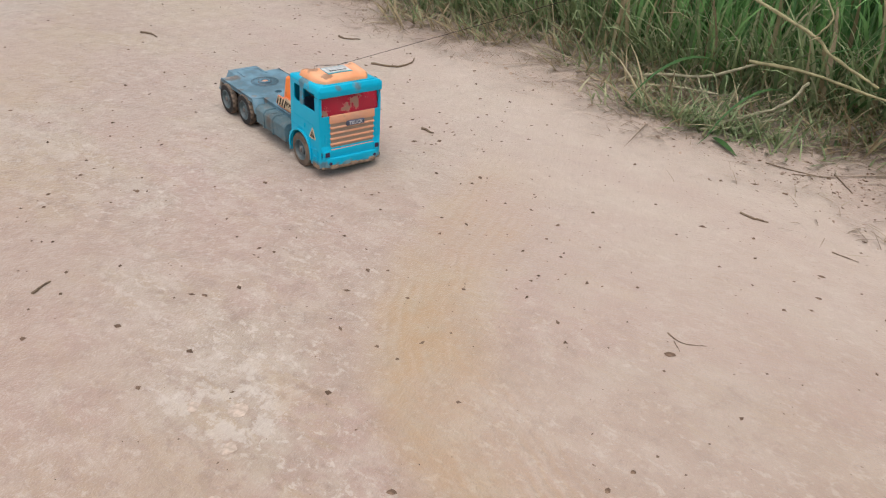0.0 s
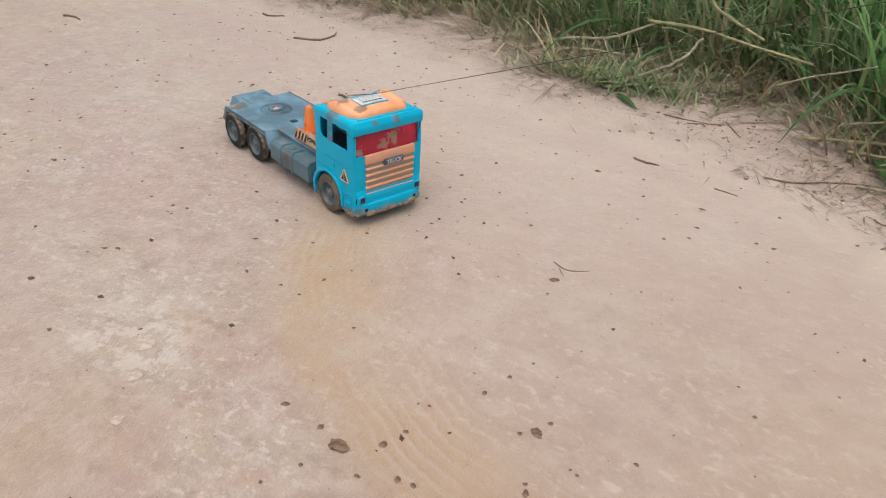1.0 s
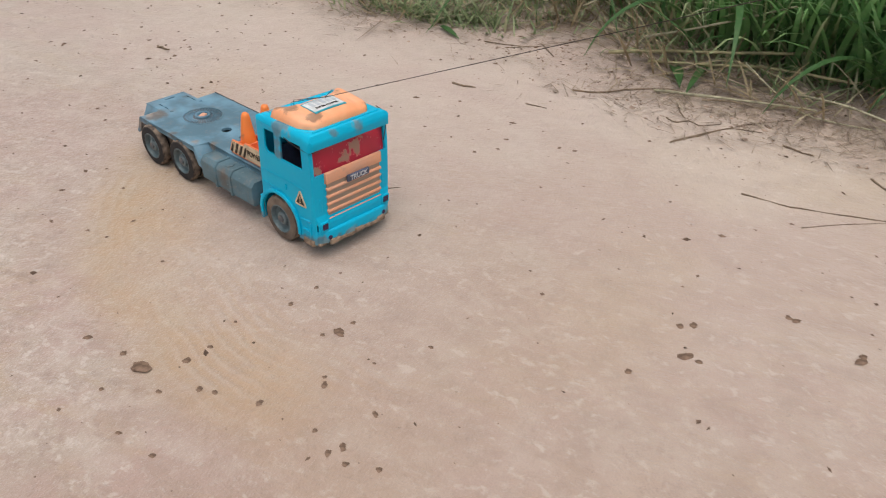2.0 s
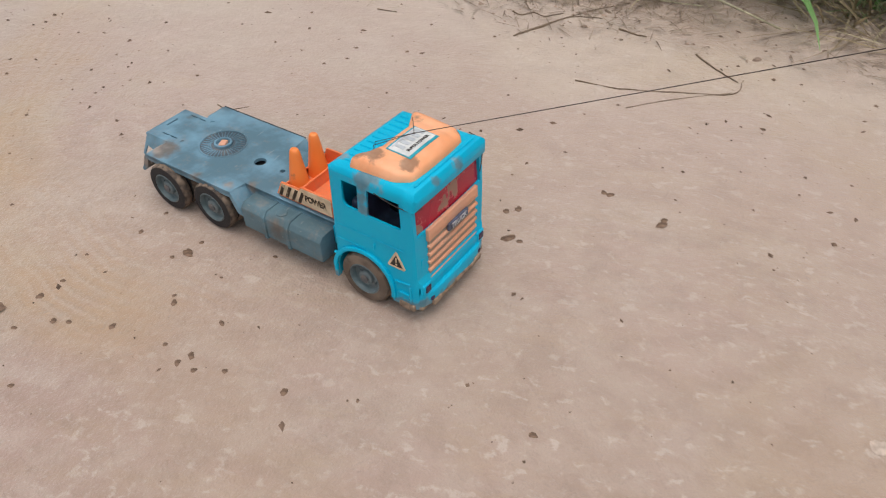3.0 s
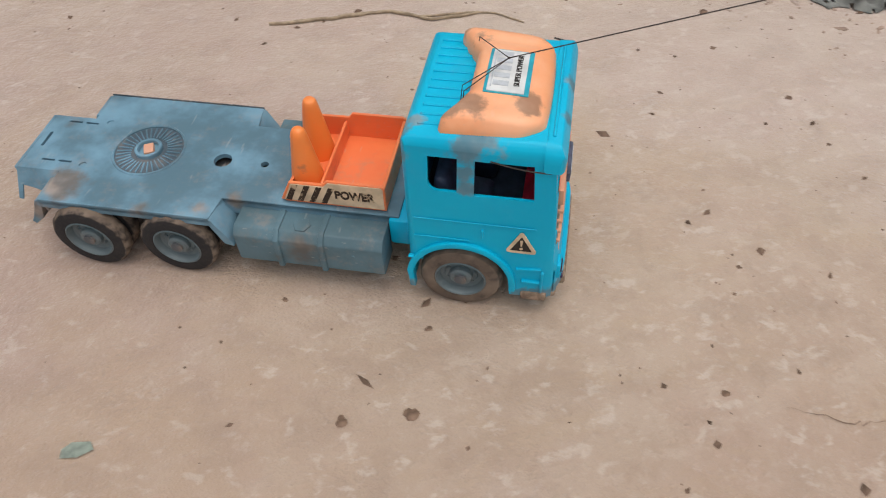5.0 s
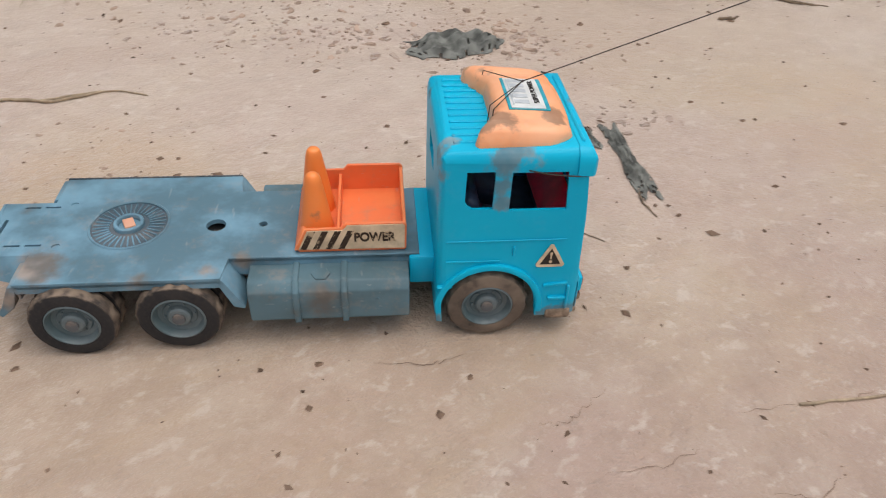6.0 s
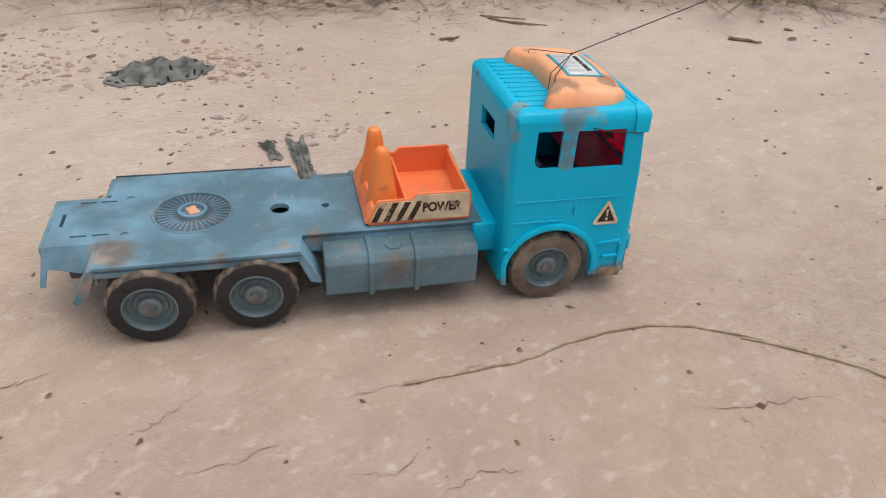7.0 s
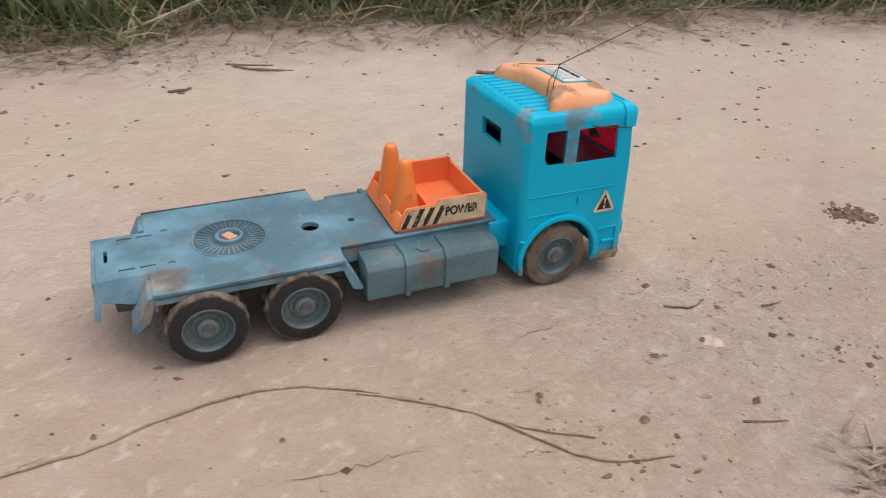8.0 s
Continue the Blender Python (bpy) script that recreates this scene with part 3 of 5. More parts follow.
def truck_cab(truck):
    # three rounded outlines, seen from the side, from ahead and from above, cut from one block
    side_view = rounded([(0.1655, 0.0175), (0.2630, 0.0180), (0.2635, 0.0420), (0.2590, 0.0520), (0.2575, 0.0970), (0.2545, 0.1310), (0.2515, 0.1448), (0.1655, 0.1442)], [0.001, 0.003, 0.003, 0.003, 0.004, 0.004, 0.005, 0.0105])
    front_view = rounded([(-HALF, 0.0), (HALF, 0.0), (HALF - 0.0012, 0.1455), (-HALF + 0.0012, 0.1455)], [0.001, 0.001, 0.0105, 0.0105], 7)
    top_view = rounded([(0.1655, -HALF), (0.2640, -HALF), (0.2640, HALF), (0.1655, HALF)], [0.0095, 0.0140, 0.0140, 0.0095], 8)
    body = carve(prism(side_view, "xz", -0.07, 0.07), [prism(front_view, "yz", 0.15, 0.28)], "INTERSECT")
    body = carve(body, [prism(top_view, "xy", -0.01, 0.16)], "INTERSECT")
    inner = prism([(0.1680, 0.0), (0.2610, 0.0), (0.2610, 0.0420), (0.2560, 0.0520), (0.2545, 0.0970), (0.2518, 0.1300), (0.2490, 0.1405), (0.1745, 0.1405), (0.1690, 0.1350)], "xz", -HALF + 0.0030, HALF - 0.0030)
    cuts = [inner]
    for side in (-1, 1):
        lo, hi = sorted((side * 0.030, side * 0.075))
        arch = disc_points(0.2005, 0.0276, 0.0312, 28, 0, 180) + [(0.1715, -0.01), (0.2365, -0.01)]
        cuts.append(prism(arch, "xz", lo, hi))
        lo, hi = sorted((side * 0.050, side * 0.075))
        cuts.append(prism([(0.2085, 0.1042), (0.2440, 0.1042), (0.2425, 0.1308), (0.2090, 0.1308)], "xz", lo, hi))
        quarter = [(0.1985, 0.1055), (0.1990, 0.1315), (0.1820, 0.1315), (0.1815, 0.1120), (0.1822, 0.1090), (0.1838, 0.1068), (0.1865, 0.1055)]
        cuts.append(prism(quarter, "xz", lo, hi))
    cuts.append(prism([(-0.0510, 0.0985), (0.0510, 0.0985), (0.0500, 0.1305), (-0.0500, 0.1305)], "yz", 0.2460, 0.2750))
    cuts.append(prism([(-0.0165, 0.1090), (0.0155, 0.1090), (0.0165, 0.1235), (-0.0155, 0.1235)], "yz", 0.1600, 0.1740))
    cab = part("cab", carve(body, cuts), teal, truck, "teal plastic cab with open side windows and mud stains", 38)
    for side in (-1, 1):
        s = side * HALF
        # flat fender band that stands proud round the wheel arch
        lo, hi = sorted((s - side * 0.0010, s + side * 0.0022))
        outer = disc_points(0.2005, 0.0276, 0.0362, 26, -8, 172) + [(0.1655, 0.0270), (0.1660, 0.0175)]
        inner_arc = [(0.1700, 0.0170), (0.1692, 0.0270)] + disc_points(0.2005, 0.0276, 0.0318, 26, 172, -8)
        part("fender", prism(outer + inner_arc, "xz", lo, hi, 0.0007, 2), teal, cab)
        part("fender_ledge", box(0.1662, 0.1760, s - 0.0016, s + 0.0016, 0.0452, 0.0466, 0.0005, 1), teal, cab)
        part("door_line", box(0.171, 0.2470, s - 0.0003, s + 0.0003, 0.0815, 0.0826, 0.0003, 1), teal, cab)
        part("door_line", box(0.171, 0.206, s - 0.0004, s + 0.0004, 0.0655, 0.0668, 0.0003, 1), teal, cab)
        part("door_handle", box(0.2135, 0.2150, s - 0.0012, s + 0.0012, 0.0700, 0.0772, 0.0005, 1), teal, cab)
        part("step_ledge", prism([(0.2360, 0.0435), (0.2520, 0.0452), (0.2520, 0.0470), (0.2360, 0.0455)], "xz", s - 0.0012, s + 0.0012, 0.0004, 1), teal, cab)
        part("step_ledge", box(0.2400, 0.2520, s - 0.0018, s + 0.0018, 0.0325, 0.0350, 0.0006, 1), teal, cab)
        part("corner_rib", box(0.2520, 0.2540, s - 0.0016, s + 0.0016, 0.0240, 0.0440, 0.0006, 1), teal, cab)
        part("corner_rib", box(0.2565, 0.2592, side * 0.0455 - 0.0018, side * 0.0455 + 0.0018, 0.0560, 0.0720, 0.0006, 1), teal, cab)
        housing = part("headlight", box(0.2570, 0.2642, side * 0.0450 - 0.0058, side * 0.0450 + 0.0058, 0.0335, 0.0455, 0.0010, 2), teal, cab)
        part("lens", box(0.2620, 0.2652, side * 0.0450 - 0.0038, side * 0.0450 + 0.0038, 0.0365, 0.0438, 0.0007, 1), lamp_glass, housing, "dark violet headlight lens")
        fog = lathe([(0.0026, -0.001), (0.0026, 0.0012), (0.0014, 0.0016)], 14)
        fog.transform(pose(0.2650, side * 0.0400, 0.0255, 0, 0, -90))
        part("fog_lamp", fog, lamp_glass, cab)
    # bumper
    bow = [(0.2672 - 0.0012 * (k / 8) ** 2 - 0.0075 * max(0.0, (abs(k) - 5) / 3) ** 2, 0.0545 * k / 8) for k in range(-8, 9)]
    bumper = prism([(0.2480, 0.0545)] + bow[::-1] + [(0.2480, -0.0545)], "xy", 0.0182, 0.0340, 0.0022, 3)
    bmesh.ops.recalc_face_normals(bumper, faces=bumper.faces[:])
    part("bumper", bumper, teal, cab, "teal bumper caked with mud along its lower edge")
    for i in range(9):
        y = -0.046 + i * 0.0115
        back = 0.0055 if i in (0, 8) else 0.0
        lump = box(0.2600 - back, 0.2684 - back, y - 0.0064, y + 0.0064, 0.0156 + 0.0006 * (i % 3), 0.0206 + 0.0014 * ((i * 2) % 3), 0.0019, 2)
        part("mud_cake", lump, dusty_mud, cab, "dried mud caked under the bumper")
    for side in (-1, 1):
        part("mud_cake", box(0.2400, 0.2570, side * 0.0550 - 0.0026, side * 0.0550 + 0.0026, 0.0156, 0.0230, 0.0016, 2), dusty_mud, cab)
    # sun visor over the windscreen
    visor = prism([(0.2475, 0.1285), (0.2590, 0.1280), (0.2600, 0.1365), (0.2560, 0.1446), (0.2475, 0.1456)], "xz", -HALF - 0.0016, HALF + 0.0016, 0.0014, 3)
    brow = rounded([(-HALF - 0.0016, 0.10), (HALF + 0.0016, 0.10), (HALF, 0.1458), (-HALF, 0.1458)], [0.001, 0.001, 0.0115, 0.0115], 7)
    plan = rounded([(0.2400, -HALF - 0.0016), (0.2602, -HALF - 0.0016), (0.2602, HALF + 0.0016), (0.2400, HALF + 0.0016)], [0.001, 0.0105, 0.0105, 0.001], 8)
    visor = carve(carve(visor, [prism(brow, "yz", 0.22, 0.28)], "INTERSECT"), [prism(plan, "xy", 0.11, 0.16)], "INTERSECT")
    part("visor", visor, teal, cab)
    # ribs on the bare rear of the roof
    for i in range(11):
        y = -0.042 + i * 0.0084
        part("roof_rib", box(0.1745, 0.1990, y - 0.0013, y + 0.0013, 0.1428, 0.1453, 0.0005, 1), teal, cab)
    # red windscreen in two thin skins, the lower edge behind the grille
    pane = bmesh.new()
    cols = 12
    for x, flip in ((0.0, False), (-0.0009, True)):
        grid = [[pane.verts.new((0.2562 + x - (k / 4) * 0.0030 - 0.0016 * (abs(2 * i / cols - 1) ** 3), -0.0506 + 0.1012 * i / cols, 0.0978 + 0.0332 * k / 4)) for i in range(cols + 1)] for k in range(5)]
        for k in range(4):
            for i in range(cols):
                f = (grid[k][i], grid[k][i + 1], grid[k + 1][i + 1], grid[k + 1][i])
                pane.faces.new(tuple(reversed(f)) if flip else f)
    part("windscreen", pane, red_glass, cab, "scratched red see-through windscreen with dried mud")
    # grille
    grille = part("grille", prism([(0.2550, 0.0345), (0.2605, 0.0345), (0.2592, 0.0980), (0.2550, 0.0980)], "xz", -0.0365, 0.0405, 0.0006, 1), grille_dark, cab, "dirty orange grille with dark gaps")
    upper = prism([(0.2570, 0.0875), (0.2612, 0.0875), (0.2605, 0.0995), (0.2570, 0.1000)], "xz", -0.0385, 0.0420, 0.0008, 2)
    part("grille_panel", upper, grille_orange, grille)
    for i in range(6):
        z = 0.0355 + i * 0.0087
        bar = prism([(0.2570, z), (0.2617, z), (0.2620, z + 0.0016), (0.2612, z + 0.0031), (0.2570, z + 0.0033)], "xz", -0.0375, 0.0412, 0.0006, 1)
        part("grille_bar", bar, grille_orange, grille)
    part("badge", box(0.2605, 0.2635, -0.0105, 0.0215, 0.0810, 0.0890, 0.0008, 1), navy_print, grille, "dark badge with pale capitals")
    lettering("TRUCK", 0.0076, pose(0.2638, 0.0055, 0.0850) @ Matrix(((0, 0, 1, 0), (1, 0, 0, 0), (0, 1, 0, 0), (0, 0, 0, 1))), pale_print, grille, bold=0.0002)
    # warning sticker on the door
    tri = [(0.2385, 0.0782), (0.2396, 0.0778), (0.2478, 0.0625), (0.2474, 0.0610), (0.2462, 0.0604), (0.2308, 0.0604), (0.2296, 0.0610), (0.2293, 0.0625), (0.2374, 0.0778)]
    sticker = part("warning_sticker", prism(tri, "xz", -HALF - 0.0005, -HALF + 0.0002), cream, cab, "cream triangle sticker with a black warning sign")
    part("warning_print", prism([(0.2385, 0.0752), (0.2452, 0.0627), (0.2318, 0.0627)], "xz", -HALF - 0.0007, -HALF - 0.0002), ink, sticker)
    part("warning_mark", prism([(0.2376, 0.0722), (0.2394, 0.0722), (0.2389, 0.0668), (0.2381, 0.0668)], "xz", -HALF - 0.0009, -HALF - 0.0004), cream, sticker)
    part("warning_dot", prism(disc_points(0.2385, 0.0648, 0.0011, 10), "xz", -HALF - 0.0009, -HALF - 0.0004), cream, sticker)
    # seats seen through the windows
    for y in (-0.027, 0.027):
        seat = prism([(0.1800, 0.0600), (0.2150, 0.0600), (0.2160, 0.0760), (0.1980, 0.0790), (0.1910, 0.1060), (0.1830, 0.1080)], "xz", y - 0.020, y + 0.020, 0.004, 3)
        part("cab_seat", seat, seat_dark, cab, "dark moulded seat")
    part("cab_floor", box(0.1690, 0.2540, -HALF + 0.0032, HALF - 0.0032, 0.0585, 0.0605), seat_dark, cab)
    dash = prism([(0.2400, 0.0600), (0.2540, 0.0600), (0.2535, 0.0780), (0.2460, 0.0740)], "xz", -HALF + 0.0035, HALF - 0.0035, 0.003, 2)
    part("dashboard", dash, seat_dark, cab)
    lining = prism([(0.2350, 0.0800), (0.2545, 0.0800), (0.2538, 0.0982), (0.2515, 0.0982)], "xz", -HALF + 0.0036, HALF - 0.0036, 0.0006, 1)
    part("windscreen_lining", lining, red_lining, cab, "red plastic sill below the windscreen")
    # a groove's raised edge across the visor's top
    part("visor_ridge", box(0.2505, 0.2525, -HALF + 0.011, HALF - 0.011, 0.1440, 0.1463, 0.0006, 1), teal, cab)
    # slack cord wound once round the brow, hanging down at the far corner
    wound = [(0.2180, -HALF - 0.0003, 0.1330), (0.2300, -HALF - 0.0008, 0.1306), (0.2440, -HALF - 0.0010, 0.1290), (0.2560, -HALF + 0.0020, 0.1274), (0.2596, -HALF + 0.0110, 0.1274)]
    part("slack_cord", tube(smooth_line(wound, 5), 0.00045, 5), string_mat, cab, "slack dark cord round the cab")
    hung = [(0.2440, HALF - 0.006, 0.1462), (0.2540, HALF - 0.0040, 0.1420), (0.2582, HALF - 0.0045, 0.1340), (0.2580, HALF - 0.0048, 0.1270), (0.2590, HALF - 0.0075, 0.1200), (0.2584, HALF - 0.0085, 0.1110)]
    part("slack_cord", tube(smooth_line(hung, 5), 0.00055, 5), string_mat, cab, "slack dark cord round the cab")
    # the cab leans a little to its left on the chassis
    pivot = Matrix.Translation((0, -HALF, 0.045))
    cab.matrix_basis = pose(0, CAB_SHIFT, 0) @ pivot @ pose(0, 0, 0, CAB_LEAN, 0, 0) @ pivot.inverted()
    return cab


def roof_spoiler(truck, cab):
    """A humped orange cap whose rear corners reach back like ears."""
    def crown(u, v):
        return 0.0102 + 0.0036 * math.cos(u * 1.3) - 0.0026 * v - 0.0014 * math.exp(-((abs(u) - 0.66) / 0.10) ** 2)

    def crown_z(y, x):
        return 0.1442 + crown((y + 0.0048) / 0.0473, (x - 0.1995) / 0.048)

    b = bmesh.new()
    nu, nv = 45, 31
    top = []
    for j in range(nv):
        v = j / (nv - 1)
        row = []
        for i in range(nu):
            u = 2 * i / (nu - 1) - 1
            a = abs(u)
            rear = 0.1995 - 0.0150 * max(0.0, (a - 0.42) / 0.58) ** 0.9 + 0.0045 * max(0.0, (a - 0.88) / 0.12) ** 2
            front = 0.2480 - 0.0020 * u * u - 0.0075 * max(0.0, (a - 0.8) / 0.2) ** 2
            x = rear + (front - rear) * v
            half = 0.0466 + 0.0015 * (1 - v) - 0.0035 * max(0.0, (v - 0.8) / 0.2) ** 2
            rise = (1 - a ** 18) ** 0.5 * (1 - (1 - v) ** 16) ** 0.5 * (1 - v ** 9) ** 0.5
            row.append(b.verts.new((x, -0.0048 + half * u, 0.1442 + rise * (crown(u, v) + 0.0014 * (1 - v) ** 1.3 * max(0.0, (a - 0.55) / 0.45) ** 0.7))))
        top.append(row)
    for j in range(nv - 1):
        for i in range(nu - 1):
            b.faces.new((top[j][i], top[j + 1][i], top[j + 1][i + 1], top[j][i + 1]))
    rim = top[0][:] + [r[-1] for r in top[1:]] + top[-1][-2::-1] + [r[0] for r in top[-2:0:-1]]
    low = [b.verts.new((v.co.x, v.co.y, 0.1415)) for v in rim]
    for i in range(len(rim)):
        j = (i + 1) % len(rim)
        b.faces.new((rim[i], rim[j], low[j], low[i]))
    b.faces.new(low)
    bmesh.ops.recalc_face_normals(b, faces=b.faces[:])
    spoiler = part("roof_spoiler", b, peach, cab, "faded orange roof cap smeared with brown mud", 50)
    spoiler.location.y = -CAB_SHIFT
    # sticker bent over the crown: teal border, white field, bars for unreadable print
    def sheet(name, x0, x1, y0, y1, lift, material, label=""):
        s = bmesh.new()
        n = 8
        up = [[s.verts.new((x, y0 + (y1 - y0) * i / n, crown_z(y0 + (y1 - y0) * i / n, x) + lift)) for x in (x0, (x0 + x1) / 2, x1)] for i in range(n + 1)]
        dn = [[s.verts.new((v.co.x, v.co.y, v.co.z - 0.0006)) for v in row] for row in up]
        for g, flip in ((up, True), (dn, False)):
            for i in range(n):
                for k in range(2):
                    f = (g[i][k], g[i + 1][k], g[i + 1][k + 1], g[i][k + 1])
                    s.faces.new(tuple(reversed(f)) if flip else f)
        ring = [(i, 0) for i in range(n + 1)] + [(n, 1), (n, 2)] + [(i, 2) for i in range(n - 1, -1, -1)] + [(0, 1)]
        for (i, k), (p, q) in zip(ring, ring[1:] + ring[:1]):
            s.faces.new((up[i][k], up[p][q], dn[p][q], dn[i][k]))
        bmesh.ops.recalc_face_normals(s, faces=s.faces[:])
        return part(name, s, material, spoiler, label)
    sheet("sticker_border", 0.2090, 0.2345, -0.0285, 0.0135, 0.0004, blue_print, "white roof sticker with teal border, peeling")
    sheet("sticker_field", 0.2108, 0.2318, -0.0275, 0.0125, 0.0008, white_sticker)
    for i in range(5):
        y = -0.0225 + i * 0.0072
        sheet("print_bar", 0.2135, 0.2225, y, y + 0.0042, 0.0011, grey_print)
    sheet("print_bar", 0.2122, 0.2130, -0.024, 0.010, 0.0011, grey_print)
    m = pose(0.2272, -0.0075, crown_z(-0.0075, 0.2272) + 0.0011) @ Matrix(((0, -1, 0, 0), (1, 0, 0, 0), (0, 0, 1, 0), (0, 0, 0, 1)))
    lettering("SUPER POWER", 0.0046, m, ink, spoiler)
    # the cord's yoke over the cap
    knot = KNOT
    to_cap = (cab.matrix_basis @ Matrix.Translation((0, -CAB_SHIFT, 0))).inverted()
    yoke = [((0.1985, -0.0290, 0.1470), (0.1990, -0.0285, 0.1575), knot), ((0.1965, -0.0250, 0.1470), (0.1975, -0.0240, 0.1580), knot), ((0.1990, 0.0280, 0.1450), (0.2000, 0.0270, 0.1555), knot)]
    for strand in yoke:
        cord_bm = tube(strand, 0.00032, 5)
        cord_bm.transform(to_cap)
        part("cord_loop", cord_bm, string_mat, spoiler, "thin dark cord tied round the roof cap")
    part("cord_knot", lathe([(0.0003, -0.001), (0.0010, 0.0), (0.0003, 0.001)], 8), string_mat, spoiler).location = to_cap @ Vector(knot)


def truck_deck(truck):
    outline = [(-0.1275, -0.0290), (-0.0945, -0.0290), (-0.0945, -0.0578), (0.0300, -0.0578), (0.0325, -0.0376), (0.1560, -0.0376), (0.1560, 0.0376), (0.0325, 0.0376), (0.0300, 0.0578), (-0.0945, 0.0578), (-0.0945, 0.0290), (-0.1275, 0.0290)]
    plate = prism(outline, "xy", 0.0540, 0.0575, 0.0009, 2, lambda e: all(v.co.z > 0.057 for v in e.verts))
    cuts = [prism(disc_points(0.0195, -0.0020, 0.0066, 24), "xy", 0.05, 0.06), prism(disc_points(0.0510, -0.0020, 0.0029, 16), "xy", 0.05, 0.06)]
    cuts.append(prism(disc_points(-0.0385, 0.0010, 0.0262, 48), "xy", 0.0567, 0.06))
    for x, y in ((-0.0800, -0.0205), (-0.0812, 0.0255)):
        cuts.append(prism(disc_points(x, y, 0.0028, 14), "xy", 0.0566, 0.06))
    for y in (-0.0188, 0.0230):
        for x in (-0.1132, -0.1000):
            cuts.append(box(x, x + 0.0102, y - 0.0009, y + 0.0009, 0.05, 0.06))
    cuts.append(box(-0.1220, -0.1196, -0.0055, 0.0098, 0.05, 0.06))
    deck = part("deck", carve(plate, cuts), slate, truck, "scuffed slate-blue flat deck with round coupling plate", 30)
    # skirts and mudguards of the wings
    for side in (-1, 1):
        y0, y1 = sorted((side * 0.0578, side * 0.0556))
        part("wing_skirt", box(-0.0945, 0.0300, y0, y1, 0.0500, 0.0572, 0.0005, 1), slate, deck)
        y0, y1 = sorted((side * 0.0578, side * 0.0340))
        part("mudguard", prism([(-0.0980, 0.0560), (-0.0925, 0.0570), (-0.0985, 0.0390), (-0.1080, 0.0310), (-0.1105, 0.0335), (-0.1060, 0.0400)], "xz", y0, y1, 0.0005, 1), slate, deck, "flared mudguard with dried mud")
        part("mudguard", prism([(0.0270, 0.0570), (0.0312, 0.0565), (0.0430, 0.0335), (0.0418, 0.0315), (0.0355, 0.0330), (0.0345, 0.0350), (0.0290, 0.0490)], "xz", y0, y1, 0.0005, 1), slate, deck)
        skirt = prism([(-0.1280, 0.0572), (-0.0950, 0.0572), (-0.0950, 0.0420), (-0.1080, 0.0400), (-0.1180, 0.0425), (-0.1265, 0.0440), (-0.1290, 0.0330), (-0.1325, 0.0335)], "xz", *sorted((side * 0.0290, side * 0.0272)), 0.0004, 1)
        for v in skirt.verts:
            v.co.y += side * max(0.0, 0.0560 - v.co.z) * 0.42
        part("tail_skirt", skirt, slate, deck)
        y0, y1 = sorted((side * 0.0376, side * 0.0356))
        part("rail_skirt", box(0.0320, 0.1555, y0, y1, 0.0430, 0.0572, 0.0005, 1), slate, deck)
        y0, y1 = sorted((side * 0.0555, side * 0.0290))
        part("wing_rear_wall", box(-0.0950, -0.0930, y0, y1, 0.0440, 0.0570, 0.0004, 1), slate, deck)
    for side in (-1, 1):
        y0, y1 = sorted((side * 0.0581, side * 0.0571))
        part("wing_lip", box(-0.0948, 0.0302, y0, y1, 0.0560, 0.0583, 0.0002, 1), dark_grey if side > 0 else slate, deck)
    part("tail_panel", box(-0.1300, -0.1272, -0.0290, 0.0290, 0.0400, 0.0574, 0.0006, 1), slate, deck)
    # coupling plate, its base coloured dark for the shade between the ribs
    ring = part("coupling_plate", carve(prism(disc_points(-0.0385, 0.0010, 0.0258, 48), "xy", 0.0560, 0.0571), [prism(disc_points(-0.0385, 0.0010, 0.0085, 24), "xy", 0.05, 0.06)]), ring_shaded, deck)
    rim = lathe([(0.0262, -0.0006), (0.0268, 0.0004), (0.0262, 0.0010), (0.0250, 0.0008), (0.0248, -0.0006)], 56)
    rim.transform(pose(-0.0385, 0.0010, 0.0573, 90, 0, 0))
    part("coupling_rim", rim, slate, ring)
    for i in range(36):
        a = 2 * math.pi * i / 36
        rib = box(0.0130, 0.0238, -0.0005, 0.0005, 0.0565, 0.0580, 0.0003, 1)
        rib.transform(Matrix.Translation((-0.0385, 0.0010, 0)) @ Matrix.Rotation(a, 4, "Z"))
        part("coupling_rib", rib, slate, ring)
    bush = lathe([(0.0100, -0.001), (0.0100, 0.0022), (0.0095, 0.0028), (0.0078, 0.0028), (0.0074, 0.0022), (0.0074, -0.001)], 32)
    bush.transform(pose(-0.0385, 0.0010, 0.0575, 90, 0, 0))
    part("coupling_bush", bush, slate, ring)
    pin = box(-0.0036, 0.0036, -0.0052, 0.0052, 0.050, 0.0597, 0.0008, 2)
    pin.transform(pose(-0.0385, 0.0010, 0, 0, 0, 25))
    part("coupling_pin", pin, grille_orange, ring, "orange pin in the coupling")
    # frame below the deck
    # added dark plate that makes the deck's slots and holes look shaded
    part("slot_shade_plate", box(-0.1255, 0.1500, -0.0265, 0.0265, 0.0445, 0.0475, 0.0005, 1), dark_grey, deck)
    part("chassis_frame", box(-0.1200, 0.2300, -0.0190, 0.0190, 0.0240, 0.0440, 0.002, 2), dark_grey, truck)
    for x in (-0.0652, 0.0, 0.2000):
        axle = lathe([(0.0030, -0.048), (0.0030, 0.048)], 12)
        axle.transform(pose(x, 0, WHEEL_R))
        part("axle", axle, dark_grey, truck)
    part("cab_mount", box(0.1490, 0.1720, -0.0405, 0.0405, 0.0330, 0.0560, 0.002, 2), teal, truck, "teal bracket between deck and cab")
    return deck


